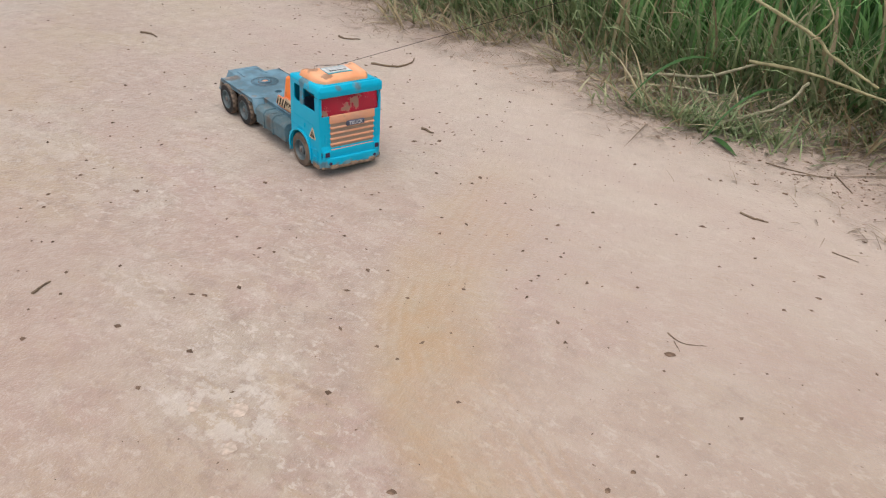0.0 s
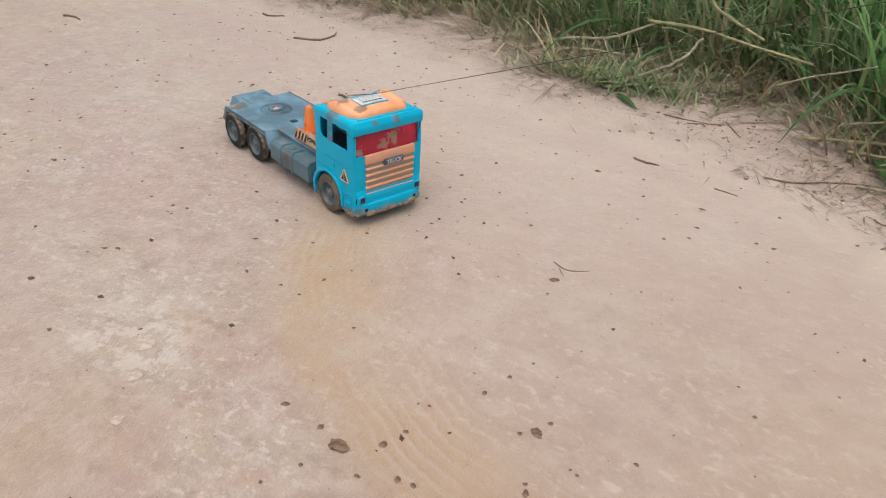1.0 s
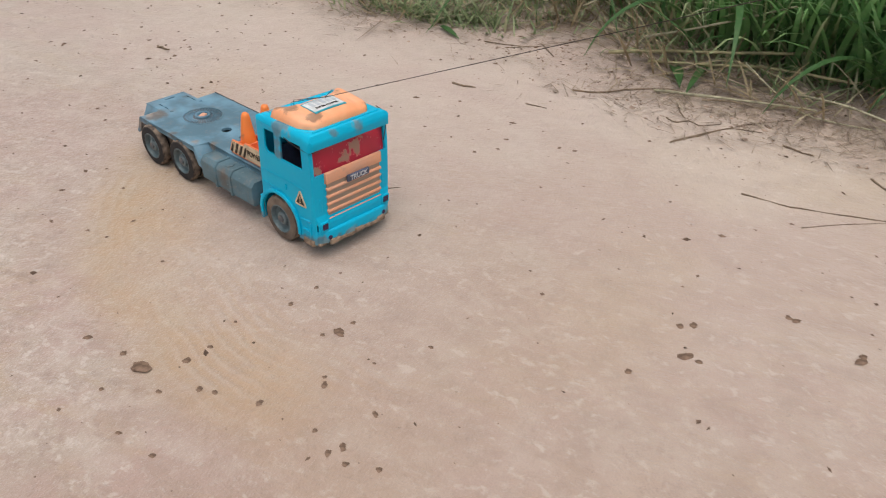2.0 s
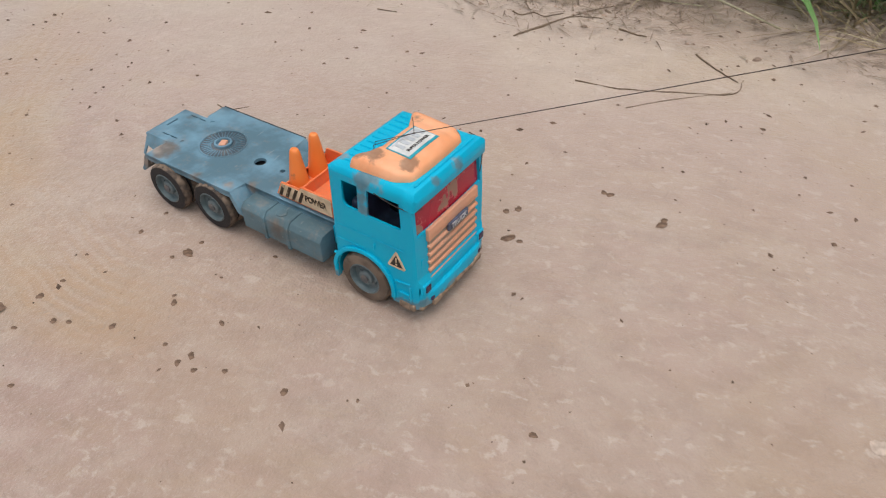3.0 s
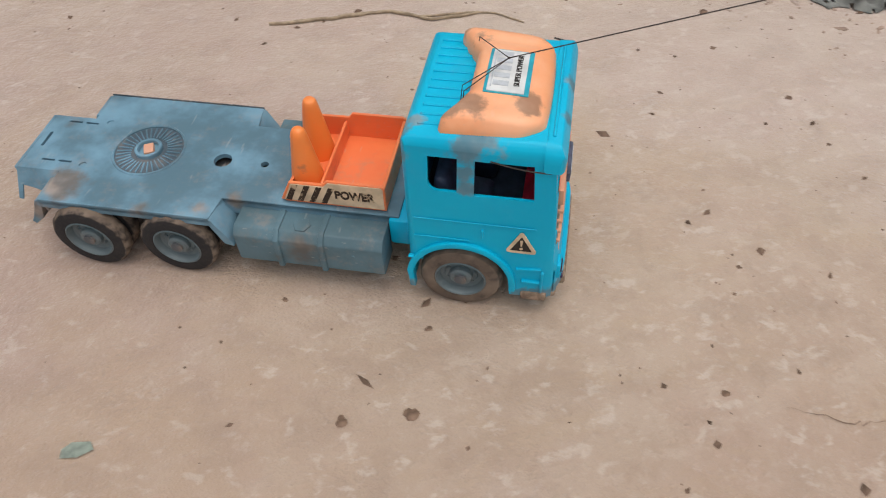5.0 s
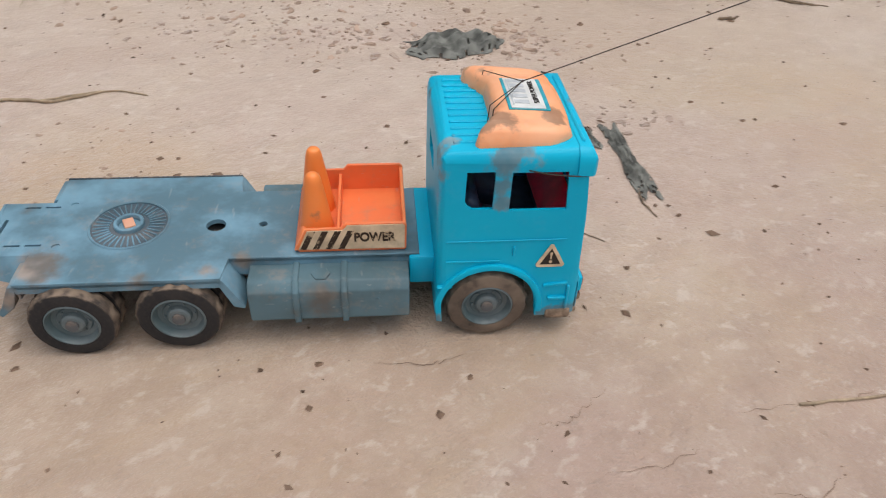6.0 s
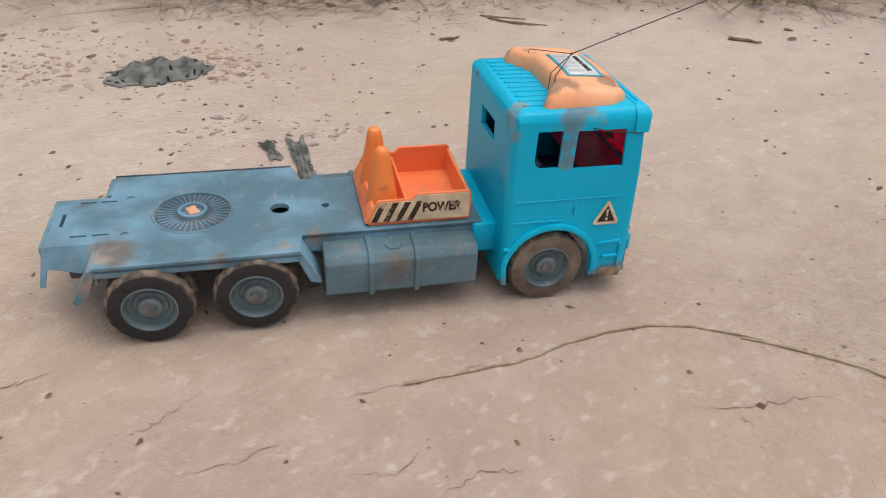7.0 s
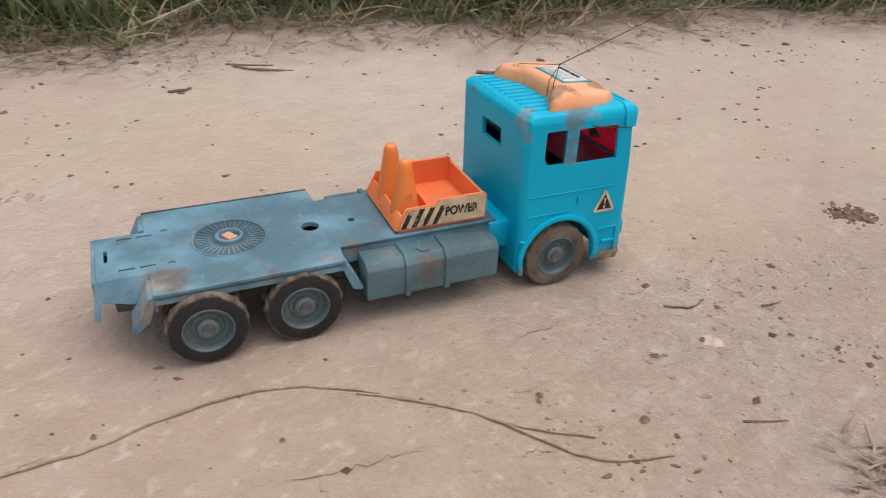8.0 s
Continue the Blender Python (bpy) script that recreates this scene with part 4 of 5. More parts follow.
def side_tank(truck, side):
    out = side * 0.0598
    inn = side * 0.0365
    shape = [(out, 0.0222), (out, 0.0455), (out - side * 0.0050, 0.0510), (inn, 0.0510), (inn, 0.0205), (out - side * 0.002, 0.0205)]
    b = prism(shape, "yz", 0.0450, 0.1485, 0.0012, 2)
    tank = part("side_tank", b, tank_slate, truck, "slate-blue side tank with two straps")
    strap_shape = [(out + side * 0.0016, 0.0202), (out + side * 0.0016, 0.0462), (out - side * 0.0046, 0.0526), (inn, 0.0526), (inn, 0.0194), (out - side * 0.0015, 0.0194)]
    for x in (0.0755, 0.1065):
        part("strap", prism(strap_shape, "yz", x - 0.0020, x + 0.0020, 0.0007, 2), tank_slate, tank)
    cap = prism(disc_points(0, 0, 0.0062, 6), "xy", 0, 0.0012, 0.0003, 1)
    cap.transform(pose(0.0915, out - side * 0.0110, 0.0508))
    part("filler_cap", cap, tank_slate, tank)
    stud = prism(disc_points(0, 0, 0.0012, 8), "xz", -0.0006, 0.0006)
    stud.transform(pose(0.128, out, 0.038))
    part("stud", stud, tank_slate, tank)


def tool_tray(truck):
    """Orange tray behind the cab, with its striped side, and the two cones that stand in it."""
    floor_part = box(0.0770, 0.1470, -0.0340, 0.0340, 0.0575, 0.0605, 0.0006, 1)
    tray = part("tray", floor_part, orange, truck, "orange plastic tray with striped sides")
    wall = [(0.0745, 0.0600), (0.1475, 0.0595), (0.1478, 0.0790), (0.1455, 0.0812), (0.1090, 0.0812), (0.1060, 0.0775), (0.0830, 0.0772)]
    part("tray_side", prism(wall, "xz", -0.0352, -0.0330, 0.0005, 1), orange, tray)
    part("tray_side", prism(wall, "xz", 0.0330, 0.0352, 0.0005, 1), orange, tray)
    part("tray_end", prism([(0.0745, 0.0590), (0.0765, 0.0590), (0.0820, 0.0700), (0.0800, 0.0700)], "xz", -0.0335, 0.0335, 0.0004, 1), orange, tray)
    part("tray_end", box(0.1452, 0.1476, -0.0335, 0.0335, 0.0595, 0.0785, 0.0005, 1), orange, tray)
    part("tray_divider", box(0.1025, 0.1045, -0.0335, 0.0335, 0.0600, 0.0740, 0.0005, 1), orange, tray)
    # striped sticker
    lo, hi = -0.0357, -0.0351
    field = part("tray_sticker", prism([(0.0775, 0.0612), (0.1462, 0.0607), (0.1465, 0.0785), (0.1452, 0.0800), (0.1098, 0.0800), (0.1065, 0.0762), (0.0840, 0.0760)], "xz", lo, hi), cream, tray, "scratched cream sticker with dark stripes and lettering")
    for i in range(4):
        x = 0.0785 + i * 0.0082
        part("stripe", prism([(x, 0.0614), (x + 0.0040, 0.0614), (x + 0.0108, 0.0758), (x + 0.0068, 0.0758)], "xz", lo - 0.0003, hi - 0.0002), worn_print, field)
    lettering("POWER", 0.0098, pose(0.1268, lo - 0.0003, 0.0703, 90, 0, 0) @ Matrix.Diagonal((0.78, 1.0, 1.0, 1.0)), worn_print, field, bold=0.0003)
    # cones
    for x, y in ((0.0880, 0.0130), (0.0888, -0.0160)):
        rings = []
        c = bmesh.new()
        for k in range(17):
            t = k / 10 if k < 8 else 0.8 + (k - 8) * 0.025
            z = 0.0600 + 0.0478 * t
            a = 0.0122 * (1 - t) + 0.0046 * t
            w = 0.0106 * (1 - t) + 0.0044 * t
            if t > 0.88:
                q = math.sqrt(max(0.0, 1 - ((t - 0.88) / 0.12) ** 2)) * (0.65 if y < 0 else 0.3) + (0.35 if y < 0 else 0.7)
                a, w = a * q, w * q
            rings.append([c.verts.new((x + a * math.cos(2 * math.pi * i / 20), y + w * math.sin(2 * math.pi * i / 20), z)) for i in range(20)])
        for p, q in zip(rings, rings[1:]):
            for i in range(20):
                c.faces.new((p[i], p[(i + 1) % 20], q[(i + 1) % 20], q[i]))
        c.faces.new(rings[-1])
        c.faces.new(list(reversed(rings[0])))
        part("cone", c, cone_orange, tray, "bright orange toy traffic cone", 60)


def truck_wheel(truck, x, y, side, dual):
    """A wheel about its own axle; its outer face looks to its side."""
    wheel = part("wheel", lathe([(0.0040, -0.010), (0.0040, 0.010)], 14), dark_grey, truck, "toy wheel with dusty ribbed tyre")
    width = 0.0120 if dual else 0.0180
    rows = [0.0] if not dual else [0.0, 0.0135]
    for depth in rows:
        w = width
        face = 0.0095 - depth
        prof = [(0.0165, face - 0.0015), (0.0175, face), (0.0225, face), (0.0258, face - 0.0010), (0.0272, face - 0.0028), (0.0276, face - 0.004), (0.0276, face - w / 2), (0.0276, face - w + 0.004), (0.0272, face - w + 0.0028), (0.0256, face - w + 0.0008), (0.0200, face - w), (0.0160, face - w + 0.001)]

        def tread(i, k, r):
            if k in (4, 5) and (i // 2) % 2 == 0:
                return r - 0.0013
            if k in (7, 8) and ((i + 2) // 2) % 2 == 0:
                return r - 0.0013
            if k == 6:
                return r - 0.0004
            return r
        b = lathe(prof, 72, tread, False)
        if side < 0:
            b.transform(Matrix.Rotation(math.pi, 4, "Z"))
        part("tyre", b, rubber if dual else dusty_rubber, wheel, "dark tyre caked with pale dust", 30)
    face = 0.0095
    prof = [(0.0168, face - 0.009), (0.0172, face - 0.0003), (0.0162, face + 0.0002), (0.0155, face - 0.0008), (0.0140, face - 0.0050), (0.0112, face - 0.0058), (0.0105, face - 0.0050), (0.0080, face - 0.0050), (0.0074, face - 0.0022), (0.0062, face - 0.0012), (0.0042, face - 0.0010), (0.0038, face - 0.0016), (0.0010, face - 0.0016)]
    b = lathe(prof, 40)
    if side < 0:
        b.transform(Matrix.Rotation(math.pi, 4, "Z"))
    rim = part("rim", b, rim_grey, wheel, "grey dished plastic rim", 30)
    for i in range(6):
        a = 2 * math.pi * i / 6
        nut = lathe([(0.0009, -0.0004), (0.0009, 0.0006), (0.0004, 0.0009)], 7)
        nut.transform(Matrix.Translation((0.0095 * math.cos(a), face - 0.0048, 0.0095 * math.sin(a))))
        if side < 0:
            nut.transform(Matrix.Rotation(math.pi, 4, "Z"))
        part("wheel_nut", nut, rim_grey, rim)
    wheel.location = (x, y, WHEEL_R)
    return wheel


def build_truck():
    truck = new("toy_truck")
    tagged(truck, "teal and orange plastic toy tractor truck, muddy, pulled by cord", "toy truck")
    truck_deck(truck)
    cab = truck_cab(truck)
    roof_spoiler(truck, cab)
    for side in (-1, 1):
        side_tank(truck, side)
    tool_tray(truck)
    wheels = []
    for x, y, dual in ((-0.0652, 0.0550, True), (0.0, 0.0522, True), (0.2000, 0.0508, False)):
        for side in (-1, 1):
            wheels.append((truck_wheel(truck, x, side * y, side, dual), x, side * y))
    cord = part("pull_cord", tube([(1.5 * i / 24, 0, -0.003 * math.sin(math.pi * i / 24)) for i in range(25)], 0.00037, 5), string_mat, truck, "thin dark pulling cord stretched forward")
    return truck, wheels, cord


truck, wheels, cord = build_truck()


# ---- litter on the track ----
def clod(name, x, y, size, material, label, seed, flat=0.6, category="soil clod", group="", long=1.0):
    """A lump of dry soil with a broken outline."""
    rng = random.Random(seed)
    b = bmesh.new()
    bmesh.ops.create_icosphere(b, subdivisions=2, radius=1)
    ph = [rng.uniform(0, 6.3) for _ in range(6)]
    for v in b.verts:
        d = v.co.normalized()
        k = 1 + 0.22 * math.sin(3.1 * d.x + ph[0]) * math.sin(2.7 * d.y + ph[1]) + 0.18 * math.sin(5.3 * d.z + ph[2] + 2 * d.x) + 0.12 * math.sin(8 * d.y + ph[3]) + rng.uniform(-0.1, 0.1)
        v.co = Vector((d.x * k * size * long, d.y * k * size, d.z * k * size * flat))
    bmesh.ops.rotate(b, verts=b.verts[:], matrix=Matrix.Rotation(rng.uniform(0, 6.28), 3, "Z"))
    low = min(v.co.z for v in b.verts)
    ob = part(name, b, material, None, label, 40)
    ob.location = (x, y, float(ground_z(x, y)) - low - size * flat * 0.35)
    return tagged(ob, label, category, group)


def twig(name, points, radius, material, label, category="twig", taper=0.5, seed=1, group="", lift=0.0):
    rng = random.Random(seed)
    pts = []
    for p in points:
        x, y = p[0], p[1]
        z = p[2] if len(p) > 2 else lift
        pts.append((x, y, float(ground_z(x, y)) + radius * 0.7 + z))
    line = smooth_line(pts, 5)
    line = [q + Vector((rng.uniform(-1, 1), rng.uniform(-1, 1), rng.uniform(0, 0.6))) * radius * 0.6 for q in line]
    ob = part(name, tube(line, radius, 6, taper, 0.15, rng), material, None, label, 60)
    return tagged(ob, label, category, group)


CLODS = [
    (0.791, 1.391, 5), (0.696, 1.357, 4), (1.084, 1.289, 6), (1.213, 1.470, 5), (1.300, 1.349, 5), (1.515, 1.195, 18), (1.487, 1.203, 8), (1.546, 1.219, 9), (1.440, 1.207, 7), (1.580, 1.194, 8), (1.594, 1.197, 6), (1.549, 1.178, 5), (1.596, 1.364, 6), (1.587, 1.329, 6), (1.676, 1.244, 7), (1.671, 1.253, 5), (1.553, 1.283, 4), (1.554, 1.243, 5), (1.502, 1.160, 5), (1.591, 1.121, 6), (1.551, 1.128, 5), (1.658, 1.330, 6), (1.742, 1.329, 5), (1.733, 1.232, 6),
    (1.921, 1.372, 9), (1.968, 1.465, 9), (1.651, 1.314, 8), (1.640, 1.302, 6), (1.822, 1.174, 8), (2.033, 1.184, 6), (2.041, 1.094, 5), (2.151, 1.099, 8),
]
CLODS_B = [
    (2.201, 1.086, 5), (1.985, 1.111, 6), (1.885, 1.182, 4), (1.558, 1.548, 10), (2.122, 1.481, 9), (2.062, 1.514, 9), (2.561, 1.159, 11), (2.681, 1.210, 6),
    (2.652, 1.129, 5), (2.532, 1.002, 5), (2.512, 0.942, 11), (2.469, 0.945, 8), (2.437, 1.046, 4), (2.245, 1.012, 5), (2.674, 1.184, 6), (2.855, 1.320, 8),
]
CLODS_C = [
    (2.806, 1.584, 11), (2.980, 1.409, 12), (3.229, 0.793, 7), (3.165, 0.803, 8), (3.049, 0.733, 5), (2.995, 0.677, 4), (2.707, 0.921, 6), (2.791, 0.867, 5),
    (3.433, 0.584, 7), (3.268, 0.567, 6), (3.418, 0.705, 5), (3.206, 1.310, 9), (3.450, 0.530, 6), (3.403, 0.519, 6), (3.360, 0.534, 6), (3.509, 0.509, 5), (3.457, 0.475, 5), (3.190, 1.091, 6), (3.246, 1.227, 6), (3.211, 1.037, 6), (3.300, 0.986, 7), (3.127, 0.653, 5), (3.297, 0.507, 6), (3.840, 0.993, 14), (3.873, 1.019, 14), (3.234, 1.229, 7), (0.794, 1.806, 9), (3.179, 1.436, 9),
]
CLODS_D = [
    (4.184, 0.899, 15), (4.211, 0.841, 13), (4.273, 0.798, 15), (3.331, 1.443, 14), (3.409, 1.387, 12), (3.393, 1.235, 11), (3.685, 0.508, 10), (3.713, 0.506, 8), (3.700, 0.520, 6), (1.636, 1.203, 7), (1.654, 1.310, 9), (1.695, 1.196, 6), (1.725, 1.190, 8), (1.717, 1.180, 6), (1.735, 1.176, 7), (1.762, 1.182, 6), (1.967, 1.415, 12), (1.956, 1.458, 9), (1.979, 1.412, 7), (2.120, 1.473, 11), (2.055, 1.516, 8), (1.552, 1.879, 6), (1.663, 1.783, 6), (1.856, 1.863, 6),
]
for i, (x, y, mm) in enumerate(CLODS + CLODS_B + CLODS_C + CLODS_D):
    clod("soil_clod", x, y, mm * 0.00039, clod_mat, "small dark clod of dry soil on the clay", i, 0.24, group="soil clods", long=1.0 + (i % 3) * 0.25)
for i, (x, y, mm) in enumerate([(1.294, 1.151, 9), (1.262, 1.190, 11), (1.330, 1.105, 7), (1.225, 1.165, 8), (1.10, 1.33, 5), (2.297, 1.241, 9), (2.31, 1.225, 6), (2.44, 1.17, 5), (1.90, 1.60, 4), (3.405, 0.512, 9), (1.46, 1.09, 6)]):
    clod("clay_chip", x, y, mm * 0.0008, chip_mat, "pale flat chip of clay", 100 + i, 0.12, "clay chip", "clay chips")

DRY = "thin dead twig lying on the clay"
twig("twig", [(0.639, 2.086), (0.692, 2.111), (0.700, 2.150), (0.685, 2.187)], 0.0026, twig_mat, DRY, seed=2)
twig("twig", [(0.444, 2.191), (0.47, 2.185), (0.50, 2.205)], 0.0026, twig_mat, DRY, seed=3)
twig("twig", [(0.105, 1.870), (0.129, 1.878), (0.165, 1.872)], 0.0026, twig_mat, DRY, seed=4)
twig("twig", [(1.991, 1.756), (2.051, 1.752), (2.121, 1.760), (2.198, 1.773), (2.213, 1.813)], 0.0011, twig_mat, DRY, seed=5)
twig("twig", [(2.064, 1.704), (2.122, 1.741), (2.198, 1.777)], 0.0007, twig_mat, DRY, seed=6)
twig("twig", [(2.150, 1.875), (2.166, 1.850), (2.186, 1.826), (2.205, 1.805)], 0.0014, twig_mat, DRY, seed=7)
twig("dry_stalk", [(2.432, 1.391), (2.496, 1.388), (2.553, 1.388), (2.592, 1.366), (2.640, 1.368)], 0.0020, straw_mat, "flat dry grass stalk on the clay", "dry stalk", 0.7, 8)
twig("dry_stalk", [(2.580, 1.374), (2.645, 1.368), (2.680, 1.342)], 0.0013, straw_mat, "flat dry grass stalk on the clay", "dry stalk", 0.6, 9)
twig("twig", [(3.504, 1.288), (3.520, 1.250), (3.545, 1.226)], 0.0018, twig_mat, DRY, seed=10)
twig("twig", [(3.748, 1.040), (3.765, 1.018), (3.775, 1.003)], 0.0028, twig_mat, DRY, seed=11)
twig("twig", [(3.382, 1.246), (3.400, 1.238), (3.412, 1.240)], 0.0022, twig_mat, DRY, seed=12)
twig("twig", [(1.513, 1.944), (1.535, 1.940), (1.555, 1.941)], 0.0019, twig_mat, DRY, seed=13)
twig("twig", [(1.651, 1.917), (1.686, 1.913)], 0.0011, twig_mat, DRY, seed=14)
twig("twig", [(0.955, 1.868), (0.985, 1.866)], 0.0026, twig_mat, DRY, seed=15)
twig("twig", [(3.341, 0.461), (3.362, 0.441)], 0.0008, twig_mat, DRY, seed=16)
twig("twig", [(3.501, 1.301), (3.548, 1.253)], 0.0014, twig_mat, DRY, seed=17)
# the long bent straw beside the truck's way
LONG_STRAW = [(2.968, 0.752), (3.015, 0.735), (3.046, 0.724), (3.090, 0.717), (3.141, 0.698), (3.179, 0.664), (3.208, 0.620), (3.228, 0.576), (3.241, 0.527), (3.253, 0.503), (3.283, 0.479)]
twig("long_straw", LONG_STRAW, 0.0011, straw_mat, "long bent straw lying in a curve on the clay", "straw", 0.8, 20)
twig("long_straw", [(3.185, 0.652), (3.212, 0.612), (3.236, 0.560), (3.262, 0.520)], 0.0010, straw_mat, "thin straw beside a longer one", "straw", 0.7, 21)
twig("twig", [(1.488, 2.165), (1.533, 2.162), (1.582, 2.162)], 0.0012, twig_mat, DRY, seed=50)
twig("twig", [(1.537, 2.146), (1.599, 2.173)], 0.0011, twig_mat, DRY, seed=51)
twig("twig", [(1.595, 2.186), (1.635, 2.137)], 0.0012, twig_mat, DRY, seed=52)
twig("twig", [(1.704, 2.002), (1.745, 2.012), (1.795, 2.046), (1.858, 2.075), (1.887, 2.061)], 0.0017, twig_mat, DRY, seed=53)
twig("twig", [(1.865, 1.958), (1.879, 1.946), (1.900, 1.959), (1.918, 1.950), (1.946, 1.967)], 0.0012, twig_mat, DRY, seed=54)
twig("twig", [(1.873, 2.021), (1.882, 1.990), (1.892, 1.968)], 0.0012, twig_mat, DRY, seed=55)
twig("twig", [(1.883, 1.871), (1.922, 1.913), (1.957, 1.954), (2.006, 1.959)], 0.0012, twig_mat, DRY, seed=56)
twig("dry_stalk", [(1.909, 2.051), (1.955, 2.057), (2.001, 2.049)], 0.0014, straw_mat, "flat dry grass stalk on the clay", "dry stalk", 0.7, 57)
twig("twig", [(3.418, 0.560), (3.432, 0.545), (3.452, 0.542)], 0.0010, twig_mat, DRY, seed=58)
twig("twig", [(3.478, 0.505), (3.492, 0.497)], 0.0010, twig_mat, DRY, seed=59)
twig("twig", [(3.508, 1.272), (3.557, 1.217)], 0.0012, twig_mat, DRY, seed=60)
twig("twig", [(0.932, 1.164), (0.924, 1.189)], 0.0018, twig_mat, DRY, seed=22)
twig("twig", [(1.54, 1.585), (1.562, 1.578), (1.585, 1.59)], 0.0008, twig_mat, DRY, seed=23)
twig("twig", [(1.552, 1.575), (1.565, 1.560)], 0.0007, twig_mat, DRY, seed=24)

leaf = bmesh.new()
ls = [leaf.verts.new(p) for p in ((-0.014, -0.006, 0), (0.002, -0.009, 0.0015), (0.015, -0.003, 0.001), (0.012, 0.006, 0.002), (-0.004, 0.008, 0.0025), (-0.013, 0.003, 0.001))]
leaf.faces.new(ls)
bmesh.ops.solidify(leaf, geom=leaf.faces[:], thickness=0.0005)
leaf_ob = part("leaf_scrap", leaf, leaf_bit_mat, None, "torn pale grey-green leaf scrap on clay")
leaf_ob.scale = (0.7, 0.6, 0.8)
leaf_ob.location = (2.308, 0.956, float(ground_z(2.308, 0.956)) + 0.001)
tagged(leaf_ob, category="leaf")


def crack(points, width, seed):
    """A thin open crack in the crust: a dark jagged ribbon laid just over the clay."""
    rng = random.Random(seed)
    line = []
    for a, b in zip(points, points[1:]):
        for s in range(7):
            t = s / 7
            line.append((a[0] + (b[0] - a[0]) * t + rng.uniform(-1, 1) * 0.0022, a[1] + (b[1] - a[1]) * t + rng.uniform(-1, 1) * 0.0022))
    line.append(points[-1])
    verts, faces = [], []
    for i, (x, y) in enumerate(line):
        p, q = line[max(i - 1, 0)], line[min(i + 1, len(line) - 1)]
        d = math.hypot(q[0] - p[0], q[1] - p[1]) or 1
        w = 0.48 * width * rng.uniform(0.2, 1.0) * min(1, 3 * i / len(line) + 0.1, 3 * (len(line) - i) / len(line))
        for s in (-1, 1):
            px, py = x - s * (q[1] - p[1]) / d * w, y + s * (q[0] - p[0]) / d * w
            verts.append((px, py, float(ground_z(px, py)) + 0.0006))
        if i:
            k = 2 * i
            faces.append((k - 2, k - 1, k + 1, k))
    ob = raw("ground_crack", verts, faces, crack_mat)
    tagged(ob, "dark hairline crack in the clay crust", "crack", kind="structure")


for i, (pts, w) in enumerate([
    ([(3.095, 0.637), (3.123, 0.617), (3.147, 0.604), (3.171, 0.593), (3.195, 0.579)], 0.0011), ([(2.823, 0.768), (2.859, 0.757), (2.888, 0.755)], 0.0007), ([(2.933, 0.674), (2.964, 0.674), (2.987, 0.657)], 0.0009),
    ([(2.930, 0.765), (2.967, 0.753)], 0.0007), ([(3.123, 0.617), (3.118, 0.598)], 0.0010), ([(3.30, 0.62), (3.33, 0.606), (3.36, 0.602)], 0.0011),
    ([(2.808, 0.815), (2.828, 0.808), (2.842, 0.813), (2.867, 0.820)], 0.0010),
    ([(3.215, 0.546), (3.228, 0.539), (3.236, 0.530)], 0.0010), ([(3.251, 0.586), (3.265, 0.576), (3.278, 0.573)], 0.0009), ([(2.966, 0.752), (2.992, 0.744), (3.026, 0.734)], 0.0009), ([(2.955, 0.640), (2.972, 0.618), (2.970, 0.600)], 0.0008), ([(2.740, 0.905), (2.772, 0.888), (2.800, 0.884)], 0.0009), ([(2.90, 0.715), (2.925, 0.700), (2.95, 0.702)], 0.0010)]):
    crack(pts, w, 40 + i)


def rag(x0, y0, w, d, turn, high, seed, label):
    """A crumpled strip of old sheeting, half trodden into the soil."""
    nx, ny = 34, 16
    rng = random.Random(seed)
    ph = [rng.uniform(0, 6.3) for _ in range(8)]
    verts, faces = [], []
    ca, sa = math.cos(radians(turn)), math.sin(radians(turn))
    for j in range(ny):
        for i in range(nx):
            u, v = i / (nx - 1) * 2 - 1, j / (ny - 1) * 2 - 1
            wob = 1 + 0.18 * math.sin(3 * u + ph[0]) + 0.12 * math.sin(7 * u + ph[1])
            px, py = u * w * (1 + 0.12 * math.sin(4 * v + ph[2])), v * d * wob
            fold = abs(math.sin(6 * v + 2.2 * u + ph[3])) ** 1.5 * 0.6 + abs(math.sin(9 * v - 4 * u + ph[4])) * 0.3 + 0.35 * math.sin(11 * u + ph[5])
            rim = (1 - abs(u) ** 4) * (1 - abs(v) ** 4)
            X, Y = x0 + ca * px - sa * py, y0 + sa * px + ca * py
            verts.append((X, Y, float(ground_z(X, Y)) + 0.0015 + max(0, fold) * high * rim))
    for j in range(ny - 1):
        for i in range(nx - 1):
            rim_gap = 0.16 if max(abs(2 * i / (nx - 2) - 1), abs(2 * j / (ny - 2) - 1)) > 0.72 else 0.03
            if rng.random() < rim_gap:
                continue
            k = j * nx + i
            faces.append((k, k + 1, k + nx + 1, k + nx))
    b = bmesh.new()
    me = bpy.data.meshes.new("sheet")
    me.from_pydata(verts, [], faces)
    b.from_mesh(me)
    bpy.data.meshes.remove(me)
    bmesh.ops.solidify(b, geom=b.faces[:], thickness=0.0012)
    ob = part("rag", b, rag_mat, None, label, 60)
    tagged(ob, label, "rag")


